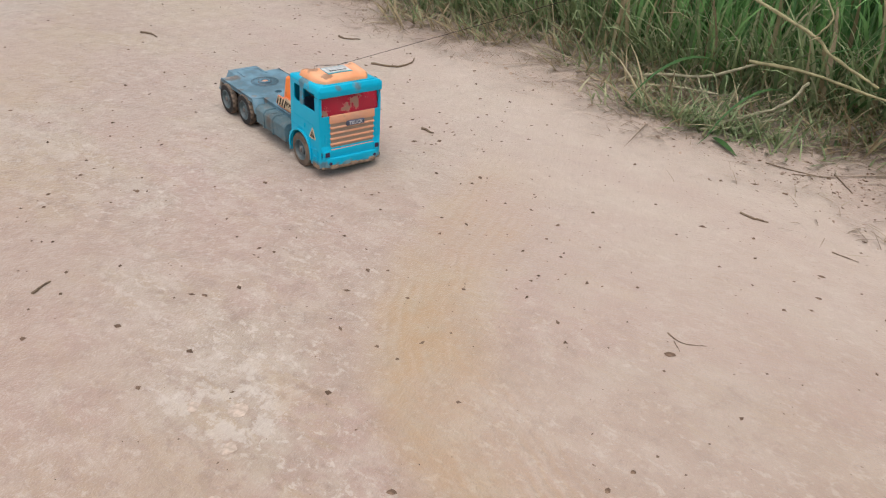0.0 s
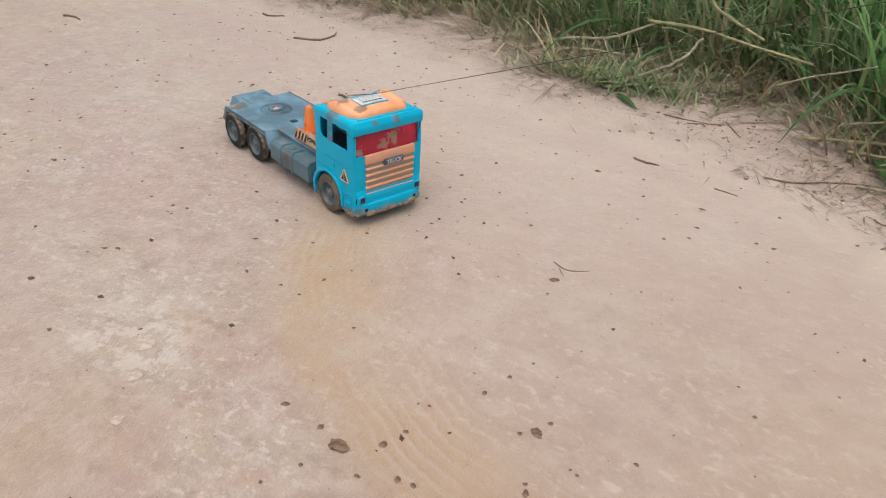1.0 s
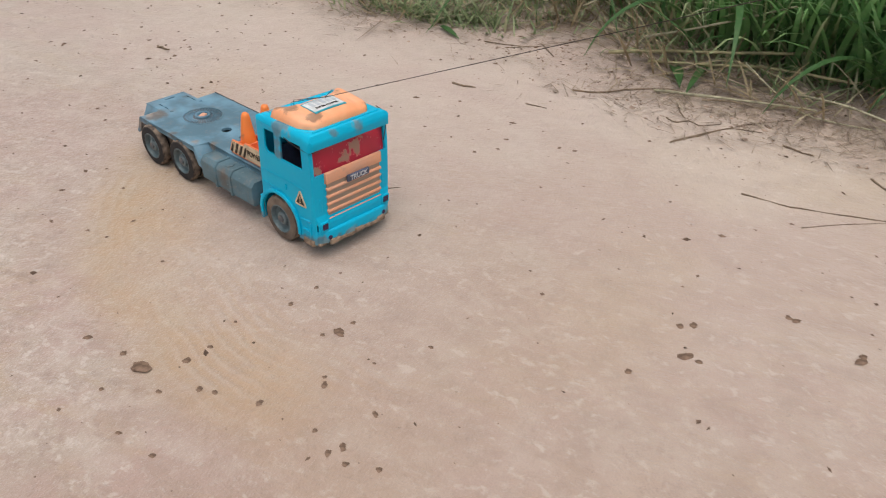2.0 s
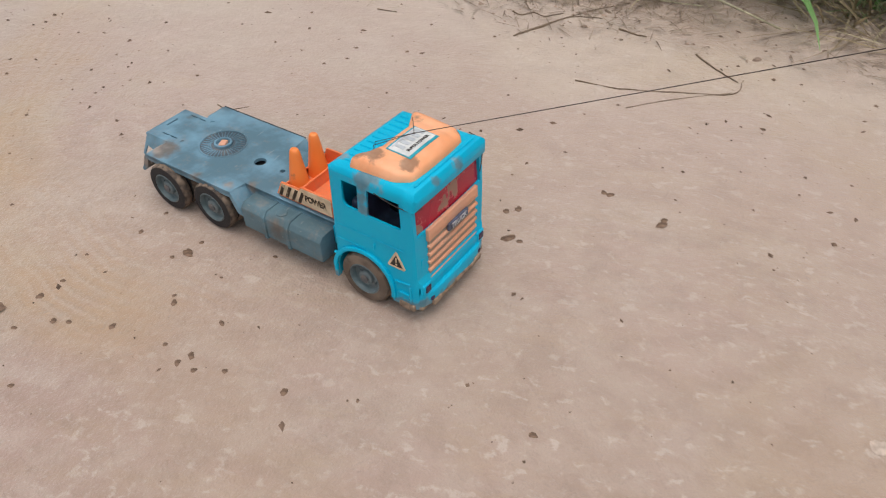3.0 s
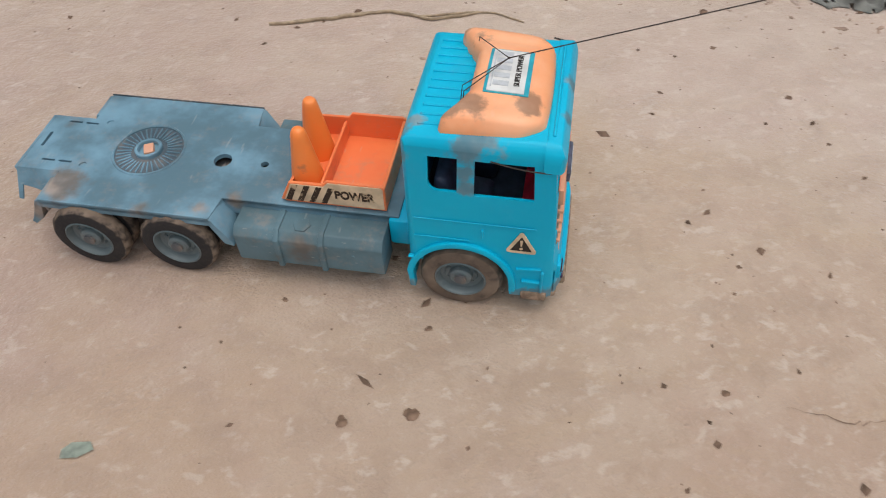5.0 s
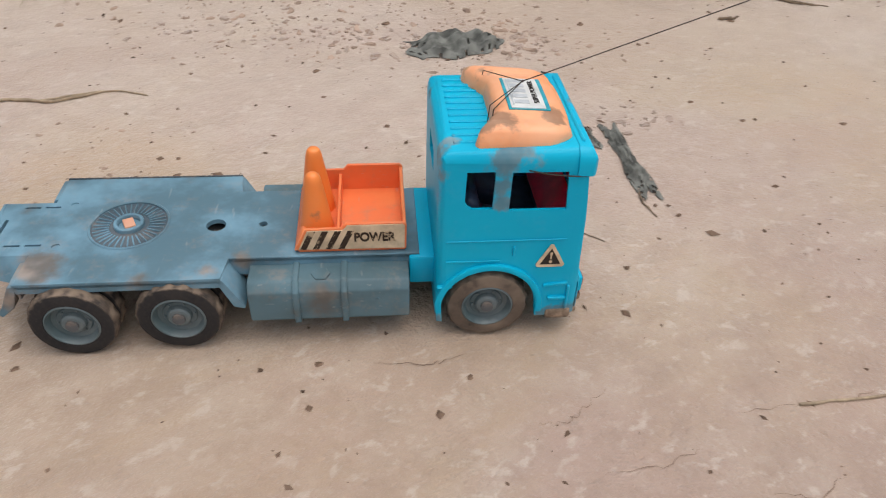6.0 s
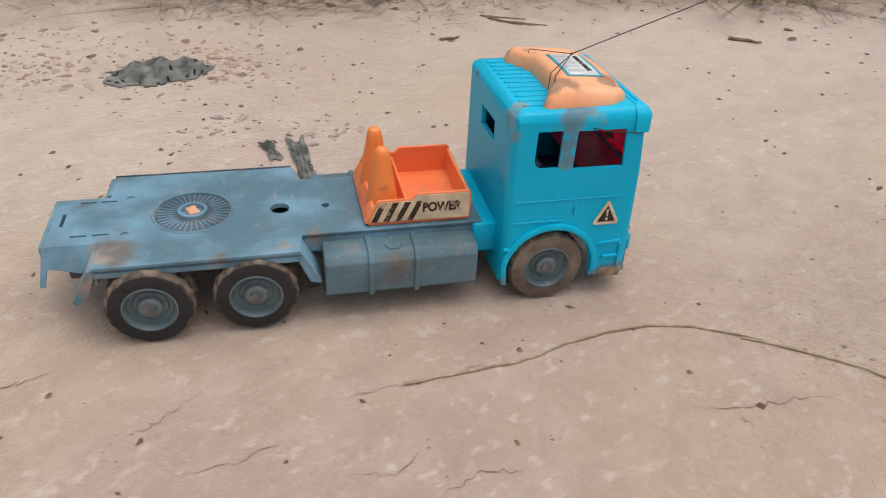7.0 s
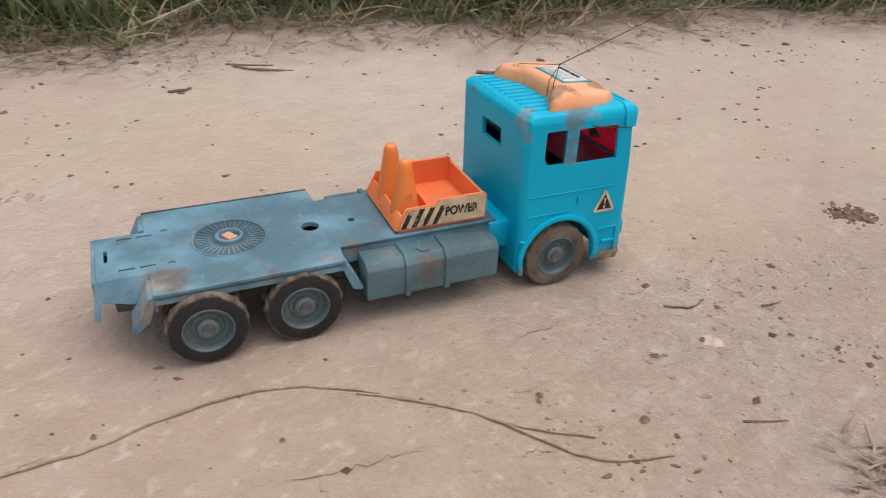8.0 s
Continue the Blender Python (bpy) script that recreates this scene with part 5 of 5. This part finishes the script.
rag(3.028, 1.318, 0.056, 0.029, -8, 0.013, 3, "crumpled grey rag half buried in soil")
rag(3.055, 1.030, 0.060, 0.0095, 70, 0.005, 5, "dark grey strip of torn sheeting trodden flat")
rag(3.045, 1.077, 0.020, 0.006, 80, 0.004, 6, "short dark grey scrap of sheeting trodden flat")
twig("twig", [(3.030, 0.985), (3.021, 0.968), (3.019, 0.948)], 0.0012, twig_mat, DRY, seed=61)
twig("twig", [(2.940, 0.966), (2.950, 0.955), (2.958, 0.940)], 0.0007, twig_mat, DRY, seed=62)


def scatter_crumbs():
    """Countless crumbs of soil over the track, thicker in drifts."""
    rng = np.random.RandomState(11)
    verts, faces = [], []
    base = [(1, 0, 0), (-1, 0, 0), (0, 1, 0), (0, -1, 0), (0, 0, 1), (0, 0, -1)]
    tri = [(0, 2, 4), (2, 1, 4), (1, 3, 4), (3, 0, 4), (2, 0, 5), (1, 2, 5), (3, 1, 5), (0, 3, 5)]
    spots = []
    while len(spots) < 6600:
        x, y = rng.uniform(-0.8, 5.2), rng.uniform(0.0, 2.6)
        if y > edge_y(x) + 0.1:
            continue
        thick = 0.25 + 0.75 * max(0.0, float(value_noise(np.array(x), np.array(y), 2.6, 21)))
        back = float(edge_y(x)) - y
        if x > 2.3 and 0.15 < back < 0.8:
            thick += 0.12
        if x <= 2.3 and 0.0 < back < 0.65:
            thick += 0.3
        if rng.rand() < thick:
            spots.append((x, y))
    for x, y in spots:
        s = 0.0006 + 0.0028 * rng.rand() ** 4
        a = rng.uniform(0, 6.28)
        stretch = rng.uniform(0.8, 1.9)
        z = float(ground_z(x, y)) + s * 0.15
        k = len(verts)
        for p in base:
            j = rng.uniform(0.45, 1.5)
            px, py = p[0] * s * stretch * j, p[1] * s * j
            verts.append((x + math.cos(a) * px - math.sin(a) * py, y + math.sin(a) * px + math.cos(a) * py, z + p[2] * s * 0.6 * j))
        faces += [tuple(k + q for q in t) for t in tri]
    ob = raw("soil_crumbs", verts, faces, crumb_mat, smooth=False)
    tagged(ob, "dark crumbs of soil and grit scattered over the clay", "crumbs", kind="stuff")


scatter_crumbs()


def loose_soil(label, places, count, seed, material=None, coarse=1.0):
    """Broken crust: flat flakes of soil, lying loose in patches."""
    rng = np.random.RandomState(seed)
    verts, faces = [], []
    for _ in range(count):
        cx, cy, rx, ry, turn = places[rng.randint(len(places))]
        u, v = rng.normal(0, 0.5), rng.normal(0, 0.5)
        x, y = cx + math.cos(turn) * u * rx - math.sin(turn) * v * ry, cy + math.sin(turn) * u * rx + math.cos(turn) * v * ry
        if y > edge_y(x):
            continue
        s = (0.0014 + 0.0042 * rng.rand() ** 4) * coarse
        n = rng.randint(5, 8)
        a0 = rng.uniform(0, 6.28)
        long = rng.uniform(1.0, 2.2)
        lean = rng.normal(0, 0.18)
        z = float(ground_z(x, y))
        k = len(verts)
        ring = []
        for i in range(n):
            a = 2 * math.pi * i / n
            r = s * rng.uniform(0.65, 1.2)
            px, py = r * math.cos(a) * long, r * math.sin(a)
            ring.append((x + math.cos(a0) * px - math.sin(a0) * py, y + math.sin(a0) * px + math.cos(a0) * py, px * lean))
        top = s * rng.uniform(0.12, 0.4)
        verts += [(p[0], p[1], z - 0.001) for p in ring]
        verts += [(x + (p[0] - x) * 0.75, y + (p[1] - y) * 0.75, z + max(0.0006, top + p[2])) for p in ring]
        faces.append(tuple(k + n + i for i in range(n)))
        faces += [(k + i, k + (i + 1) % n, k + n + (i + 1) % n, k + n + i) for i in range(n)]
    ob = raw("loose_soil", verts, faces, material or flake_mat, smooth=False)
    tagged(ob, label, "loose soil", kind="stuff")


loose_soil("broken brown soil flakes scattered round a rag", [(3.06, 1.31, 0.14, 0.08, -0.4), (2.85, 1.45, 0.22, 0.12, -0.5), (2.95, 1.50, 0.30, 0.08, -0.5)], 420, 31)
loose_soil("scraped brown soil in a shallow patch", [(2.616, 1.216, 0.07, 0.10, -0.3), (2.575, 1.150, 0.05, 0.05, 0)], 90, 32, flake_mat, 0.5)
loose_soil("dark heap of broken soil crumbs on the clay", [(3.690, 0.508, 0.022, 0.034, 0.3), (3.694, 0.500, 0.012, 0.02, 0)], 110, 34, clod_mat)
loose_soil("dark soil crumbs in a loose patch", [(3.467, 0.434, 0.035, 0.045, 0.3), (1.77, 2.09, 0.07, 0.04, 0.2), (3.27, 0.50, 0.06, 0.05, 0)], 120, 35, clod_mat, 0.45)
loose_soil("small dark crumbs of earth by the verge", [(1.70, 2.12, 0.35, 0.10, -0.3), (1.25, 2.22, 0.4, 0.06, -0.2), (1.62, 2.16, 0.1, 0.06, 0)], 260, 36, clod_mat, 0.55)
loose_soil("flaky broken clay crust with small loose plates", [(3.36, 0.56, 0.20, 0.14, -0.5), (3.50, 0.50, 0.18, 0.12, -0.4)], 520, 37, soil, 0.42)
loose_soil("pale broken clay plates beside a rag", [(3.10, 1.30, 0.07, 0.06, -0.4), (2.93, 1.38, 0.14, 0.07, -0.5), (2.80, 1.47, 0.18, 0.05, -0.5)], 260, 38, soil, 1.15)
loose_soil("thin broken clay crust round trodden sheeting", [(3.110, 1.085, 0.035, 0.045, 0.9), (3.03, 1.15, 0.06, 0.04, 0.2)], 60, 39, soil, 1.1)
loose_soil("small soil flakes by the verge", [(3.5, 1.36, 0.5, 0.05, -0.5), (1.9, 1.98, 0.5, 0.08, -0.2), (0.9, 2.28, 0.6, 0.06, -0.2), (4.2, 0.95, 0.5, 0.05, -0.6)], 420, 33)


# ---- verge ----
def blades(name, material, label, category, count, place, shape, seed, segments=5):
    """Many narrow arching leaves in one mesh. place(rng) gives x, y; shape(rng, x, y) gives length, width, lean, heading, droop."""
    rng = np.random.RandomState(seed)
    verts, faces = [], []
    for _ in range(count):
        x, y = place(rng)
        z0 = float(ground_z(x, y)) - 0.004
        length, width, lean, heading, droop = shape(rng, x, y)
        dx, dy = math.cos(heading), math.sin(heading)
        twist = rng.uniform(-0.9, 0.9)
        sx, sy = -dy, dx
        px, py, pz = x, y, z0
        k = len(verts)
        step = length / segments
        for i in range(segments + 1):
            t = i / segments
            w = width * (1 - t ** 2.2) * (0.65 + 0.6 * min(1, 3 * t)) * 0.5 + 0.0002
            ax, ay = sx * math.cos(twist * t) - dx * math.sin(twist * t) * 0.6, sy * math.cos(twist * t) - dy * math.sin(twist * t) * 0.6
            tz = math.sin(twist * t) * 0.5
            verts.append((px - ax * w, py - ay * w, pz - tz * w))
            verts.append((px + ax * w, py + ay * w, pz + tz * w))
            a = lean + droop * t * t
            px += dx * math.sin(a) * step
            py += dy * math.sin(a) * step
            pz = max(pz + math.cos(a) * step, z0 + 0.006 + 0.004 * t)
        for i in range(segments):
            q = k + 2 * i
            faces.append((q, q + 1, q + 3, q + 2))
    ob = raw(name, verts, faces, material)
    tagged(ob, label, category, kind="stuff")


def along(lo, hi, near, far, power=1.0):
    def place(rng):
        x = rng.uniform(lo, hi)
        return x, float(edge_y(x)) + near + (far - near) * rng.rand() ** power + 0.05 * math.sin(9 * x) + 0.03 * math.sin(23 * x + 1)
    return place


def trodden(x, y):
    """Where the grass is trodden down beneath the fallen reeds."""
    return 1.02 < x < 1.80 and y < 2.43 - 0.15 * max(0.0, x - 1.6)


def standing(lo, hi, near, far, power=1.0):
    inner = along(lo, hi, near, far, power)

    def place(rng):
        x, y = inner(rng)
        while trodden(x, y):
            x, y = inner(rng)
        return x, y
    return place


def tall(rng, x, y):
    back = y - float(edge_y(x))
    grow = min(1.0, 0.35 + back * 1.3)
    return rng.uniform(0.20, 0.55) * grow + 0.06, rng.uniform(0.004, 0.0095), abs(rng.normal(0.12, 0.22)), rng.uniform(0, 6.28), rng.uniform(0.3, 1.9)


def front(rng, x, y):
    return rng.uniform(0.10, 0.30), rng.uniform(0.003, 0.007), rng.uniform(0.2, 0.9), rng.normal(-1.9, 1.0), rng.uniform(0.6, 1.7)


def lying(rng, x, y):
    return rng.uniform(0.05, 0.22), rng.uniform(0.0015, 0.0035), rng.uniform(1.25, 1.6), rng.uniform(0, 6.28), rng.uniform(-0.1, 0.3)


def stubble(rng, x, y):
    return rng.uniform(0.012, 0.060), rng.uniform(0.0006, 0.0014), rng.uniform(1.2, 1.6), rng.uniform(0, 6.28), rng.uniform(-0.1, 0.3)


def weedy(rng, x, y):
    return rng.uniform(0.025, 0.09), rng.uniform(0.002, 0.005), rng.uniform(0.4, 1.3), rng.uniform(0, 6.28), rng.uniform(0.3, 1.4)


def matted(rng, x, y):
    return rng.uniform(0.05, 0.17), rng.uniform(0.002, 0.0045), rng.uniform(0.6, 1.3), rng.normal(-1.9, 1.3), rng.uniform(0.2, 0.9)


blades("grass", grass_mat, "dense dark green grass and reeds along the track", "grass", 34000, standing(-1.7, 6.5, 0.20, 1.5, 0.85), tall, 5)
blades("far_grass", grass_mat, "tall green grass further from the track", "grass", 9000, along(-4.0, 9.0, 1.4, 4.5), lambda r, x, y: (r.uniform(0.3, 0.7), r.uniform(0.008, 0.016), abs(r.normal(0.1, 0.2)), r.uniform(0, 6.28), r.uniform(0.3, 1.5)), 6, 4)
blades("outer_grass", grass_mat, "grass further along the verge", "grass", 9000, lambda r: (lambda x: (x, float(edge_y(x)) + 0.06 + 2.2 * r.rand()))(r.uniform(-6.5, -1.4) if r.rand() < 0.5 else r.uniform(6.2, 10.5)), tall, 15, 4)
blades("fringe_grass", greygreen_mat, "wilted grey-green grass hanging over the edge", "grass", 6500, standing(-1.4, 6.2, 0.10, 0.34), front, 7)
blades("dry_grass", straw_blade_mat, "dry straw-coloured grass among green blades", "dry grass", 1000, standing(-1.4, 6.2, 0.10, 0.7), tall, 8)
blades("matted_grass", straw_blade_mat, "matted dead grass at the edge of the clay", "dry grass", 4800, along(-1.4, 6.2, -0.06, 0.28), matted, 9, 4)
blades("straw_litter", dead_blade_mat, "loose straw scattered on the clay by the verge", "straw litter", 11000, along(-1.2, 6.0, -0.20, 0.10, 0.6), stubble, 10, 3)
blades("verge_weeds", greygreen_mat, "low grey-green weeds along the verge", "weeds", 12000, along(-1.4, 6.2, -0.02, 0.32, 0.8), weedy, 14, 4)
blades("trodden_grass", greygreen_mat, "low trodden green grass beneath fallen reeds", "grass", 420, lambda r: (r.normal(1.36, 0.10), r.normal(2.255, 0.022)), weedy, 16, 4)
blades("fallen_stems", dead_blade_mat, "brown fallen stems strewn at the edge of the clay", "straw litter", 450, along(0.4, 2.5, -0.05, 0.12, 0.9), lying, 20, 4)
blades("fallen_straw", straw_blade_mat, "pale fallen straw lying along the edge of the clay", "straw litter", 1500, along(2.3, 5.6, -0.10, 0.16, 0.8), lying, 18, 4)
blades("arching_grass", greygreen_mat, "long pale grass blades arching out over the clay", "grass", 1500, along(2.2, 5.6, 0.06, 0.30), front, 19)
blades("grass_tuft", grass_mat, "fresh bright green tuft of broad grass", "grass", 1100, lambda r: (lambda x: (x, float(edge_y(x)) + r.uniform(0.06, 0.30)))(r.normal(2.16, 0.16)), lambda r, x, y: (r.uniform(0.16, 0.34), r.uniform(0.006, 0.011), abs(r.normal(0.3, 0.3)), r.normal(-1.8, 1.1), r.uniform(0.5, 1.6)), 22)
# straw drift where the verge juts out
blades("straw_drift", dead_blade_mat, "drift of broken straw and twigs on clay", "straw litter", 650, lambda r: (r.normal(2.00, 0.20), r.normal(2.02, 0.055)), stubble, 12, 4)
blades("corner_straw", dead_blade_mat, "small tuft of broken dry grass on clay", "straw litter", 70, lambda r: (r.normal(3.362, 0.014), r.normal(0.378, 0.014)), lambda r, x, y: (r.uniform(0.015, 0.04), 0.0012, r.uniform(1.2, 1.55), r.uniform(0, 6.28), 0.2), 13, 4)


# ---- broken reeds and broad leaves on the verge ----
REED = "broken dry reed stalk lying across the verge"
twig("reed_stalk", [(1.098, 2.345, 0.003), (1.187, 2.373, 0.034), (1.296, 2.354, 0.061), (1.394, 2.348, 0.110)], 0.0032, reed_mat, REED, "reed", 0.9, 30)
twig("reed_stalk", [(1.376, 2.348, 0.110), (1.482, 2.339, 0.111), (1.573, 2.321, 0.109), (1.700, 2.290, 0.100)], 0.0032, green_stalk_mat, REED, "reed", 0.7, 31)
twig("reed_stalk", [(1.355, 2.247, 0.003), (1.415, 2.284, 0.026), (1.469, 2.289, 0.062), (1.489, 2.328, 0.095)], 0.0038, reed_mat, REED, "reed", 0.7, 32)
twig("reed_stalk", [(1.367, 2.233, 0.002), (1.422, 2.298, 0.014), (1.473, 2.290, 0.052)], 0.0031, reed_mat, REED, "reed", 0.8, 33)
twig("reed_stalk", [(1.345, 2.225, 0.003), (1.405, 2.262, 0.008), (1.462, 2.272, 0.036)], 0.0029, reed_mat, REED, "reed", 0.8, 34)
twig("reed_stalk", [(1.344, 2.393, 0.209), (1.472, 2.359, 0.171), (1.512, 2.345, 0.146), (1.600, 2.330, 0.118)], 0.0032, green_stalk_mat, REED, "reed", 0.8, 35)
twig("reed_stalk", [(1.472, 2.359, 0.171), (1.490, 2.365, 0.205), (1.470, 2.380, 0.235)], 0.0019, green_stalk_mat, REED, "reed", 0.7, 36)
twig("reed_stalk", [(1.279, 2.349, 0.065), (1.323, 2.318, 0.027), (1.421, 2.246, 0.003)], 0.0014, reed_mat, REED, "reed", 0.8, 37)
twig("reed_stalk", [(1.127, 2.332, 0.003), (1.229, 2.343, 0.027), (1.334, 2.335, 0.037)], 0.0027, reed_mat, REED, "reed", 0.8, 38)
twig("reed_stalk", [(1.647, 2.284, 0.055), (1.710, 2.247, 0.095), (1.799, 2.203, 0.138)], 0.0019, reed_mat, REED, "reed", 0.7, 45)
twig("reed_stalk", [(1.78, 2.25, 0.02), (1.90, 2.22, 0.07), (2.02, 2.20, 0.12)], 0.0024, reed_mat, REED, "reed", 0.7, 39)
twig("reed_stalk", [(1.83, 2.05, 0.002), (1.95, 2.045, 0.008), (2.08, 2.07, 0.004)], 0.0024, reed_mat, REED, "reed", 0.7, 40)
twig("reed_stalk", [(2.05, 2.11, 0.01), (2.14, 2.02, 0.03), (2.27, 1.97, 0.004)], 0.0022, reed_mat, REED, "reed", 0.7, 41)
twig("reed_stalk", [(3.05, 1.72, 0.02), (3.25, 1.68, 0.07), (3.45, 1.66, 0.14)], 0.0024, reed_mat, REED, "reed", 0.7, 42)
twig("reed_stalk", [(3.45, 1.50, 0.01), (3.60, 1.47, 0.05), (3.75, 1.42, 0.08)], 0.0024, reed_mat, REED, "reed", 0.7, 43)
twig("reed_stalk", [(4.05, 1.17, 0.006), (4.25, 1.04, 0.010), (4.5, 0.88, 0.006)], 0.0025, twig_mat, REED, "reed", 0.7, 44)


GREEN_REED = "half-dry green reed lying along the verge"
twig("reed_stalk", [(1.725, 2.170, 0.010), (1.826, 2.190, 0.020), (1.935, 2.195, 0.030), (2.077, 2.215, 0.045), (2.180, 2.210, 0.040)], 0.0034, green_stalk_mat, GREEN_REED, "reed", 0.7, 46)
twig("reed_stalk", [(1.800, 2.165, 0.008), (1.905, 2.165, 0.016), (2.010, 2.175, 0.022), (2.130, 2.150, 0.020)], 0.0028, green_stalk_mat, GREEN_REED, "reed", 0.7, 47)
twig("reed_stalk", [(1.960, 2.150, 0.035), (1.995, 2.125, 0.020), (2.060, 2.050, 0.004), (2.156, 2.028, 0.003)], 0.0016, reed_mat, REED, "reed", 0.8, 48)
twig("twig", [(1.887, 1.878), (1.944, 1.942), (1.989, 1.986), (2.045, 2.028)], 0.0010, twig_mat, DRY, seed=63)
twig("twig", [(2.036, 1.927), (2.060, 1.916), (2.078, 1.912)], 0.0016, twig_mat, DRY, seed=64)


def broad_leaf(x, y, heading, length, width, rise, droop, seed):
    """One long strap leaf with a fold along its middle."""
    rng = random.Random(seed)
    n = 10
    verts, faces = [], []
    px, py, pz = x, y, float(ground_z(x, y)) + 0.004
    dx, dy = math.cos(heading), math.sin(heading)
    for i in range(n + 1):
        t = i / n
        w = width * 0.5 * math.sin(math.pi * min(1, 0.12 + 0.88 * t) ** 0.8) + 0.0003
        verts += [(px + dy * w, py - dx * w, pz + w * 0.35), (px, py, pz), (px - dy * w, py + dx * w, pz + w * 0.35)]
        a = rise - droop * t
        px += dx * math.cos(a) * length / n
        py += dy * math.cos(a) * length / n
        pz = max(pz + math.sin(a) * length / n, float(ground_z(px, py)) + 0.003)
        if i:
            k = 3 * i
            faces += [(k - 3, k - 2, k + 1, k), (k - 2, k - 1, k + 2, k + 1)]
    b = bmesh.new()
    me = bpy.data.meshes.new("strap")
    me.from_pydata(verts, [], faces)
    b.from_mesh(me)
    bpy.data.meshes.remove(me)
    bmesh.ops.solidify(b, geom=b.faces[:], thickness=0.0006)
    ob = part("strap_leaf", b, leaf_mat, None, "broad fresh green strap leaf drooping at the verge", 60)
    tagged(ob, category="leaf", group="strap leaves")


LEAVES = [(1.845, 2.175, -1.35, 0.11, 0.020, 0.25, 0.5), (1.38, 2.205, -0.7, 0.08, 0.014, 0.05, 0.2), (1.86, 2.27, -2.2, 0.34, 0.014, 1.2, 2.4), (1.92, 2.25, -1.5, 0.38, 0.014, 1.3, 2.5), (1.98, 2.26, -0.8, 0.36, 0.014, 1.2, 2.2), (1.90, 2.20, -1.7, 0.16, 0.014, 0.2, 0.5), (2.10, 2.22, -1.2, 0.40, 0.014, 1.25, 2.3), (2.18, 2.16, -2.4, 0.30, 0.014, 1.0, 2.2)]
for i, row in enumerate(LEAVES):
    broad_leaf(*row, 70 + i)
for i in range(26):
    rng = random.Random(200 + i)
    x = rng.uniform(1.3, 5.2)
    broad_leaf(x, float(edge_y(x)) + rng.uniform(0.08, 0.35), rng.gauss(-1.8, 1.1), rng.uniform(0.20, 0.38), rng.uniform(0.006, 0.013), rng.uniform(0.8, 1.4), rng.uniform(1.6, 2.6), 200 + i)


# ---- motion of the truck ----
def motions():
    walk(truck, [(t, pose(x, y, 0.0, 0, 0, yaw)) for t, x, y, yaw in TRUCK_ROWS])
    walk(cord, [(t, pose(*KNOT, 0, -el, az)) for t, az, el in STRING_ROWS])
    ts = np.array([r[0] for r in TRUCK_ROWS])
    path = np.array([(r[1], r[2]) for r in TRUCK_ROWS])
    gone = np.concatenate([[0.0], np.cumsum(np.hypot(*np.diff(path, axis=0).T))])
    times = [i * 2 / FPS for i in range(int(8.0 * FPS / 2) + 1)]
    for wheel, x, y in wheels:
        walk(wheel, [(t, pose(x, y, WHEEL_R, 0, math.degrees(float(np.interp(t, ts, gone)) / WHEEL_R), 0)) for t in times])


motions()
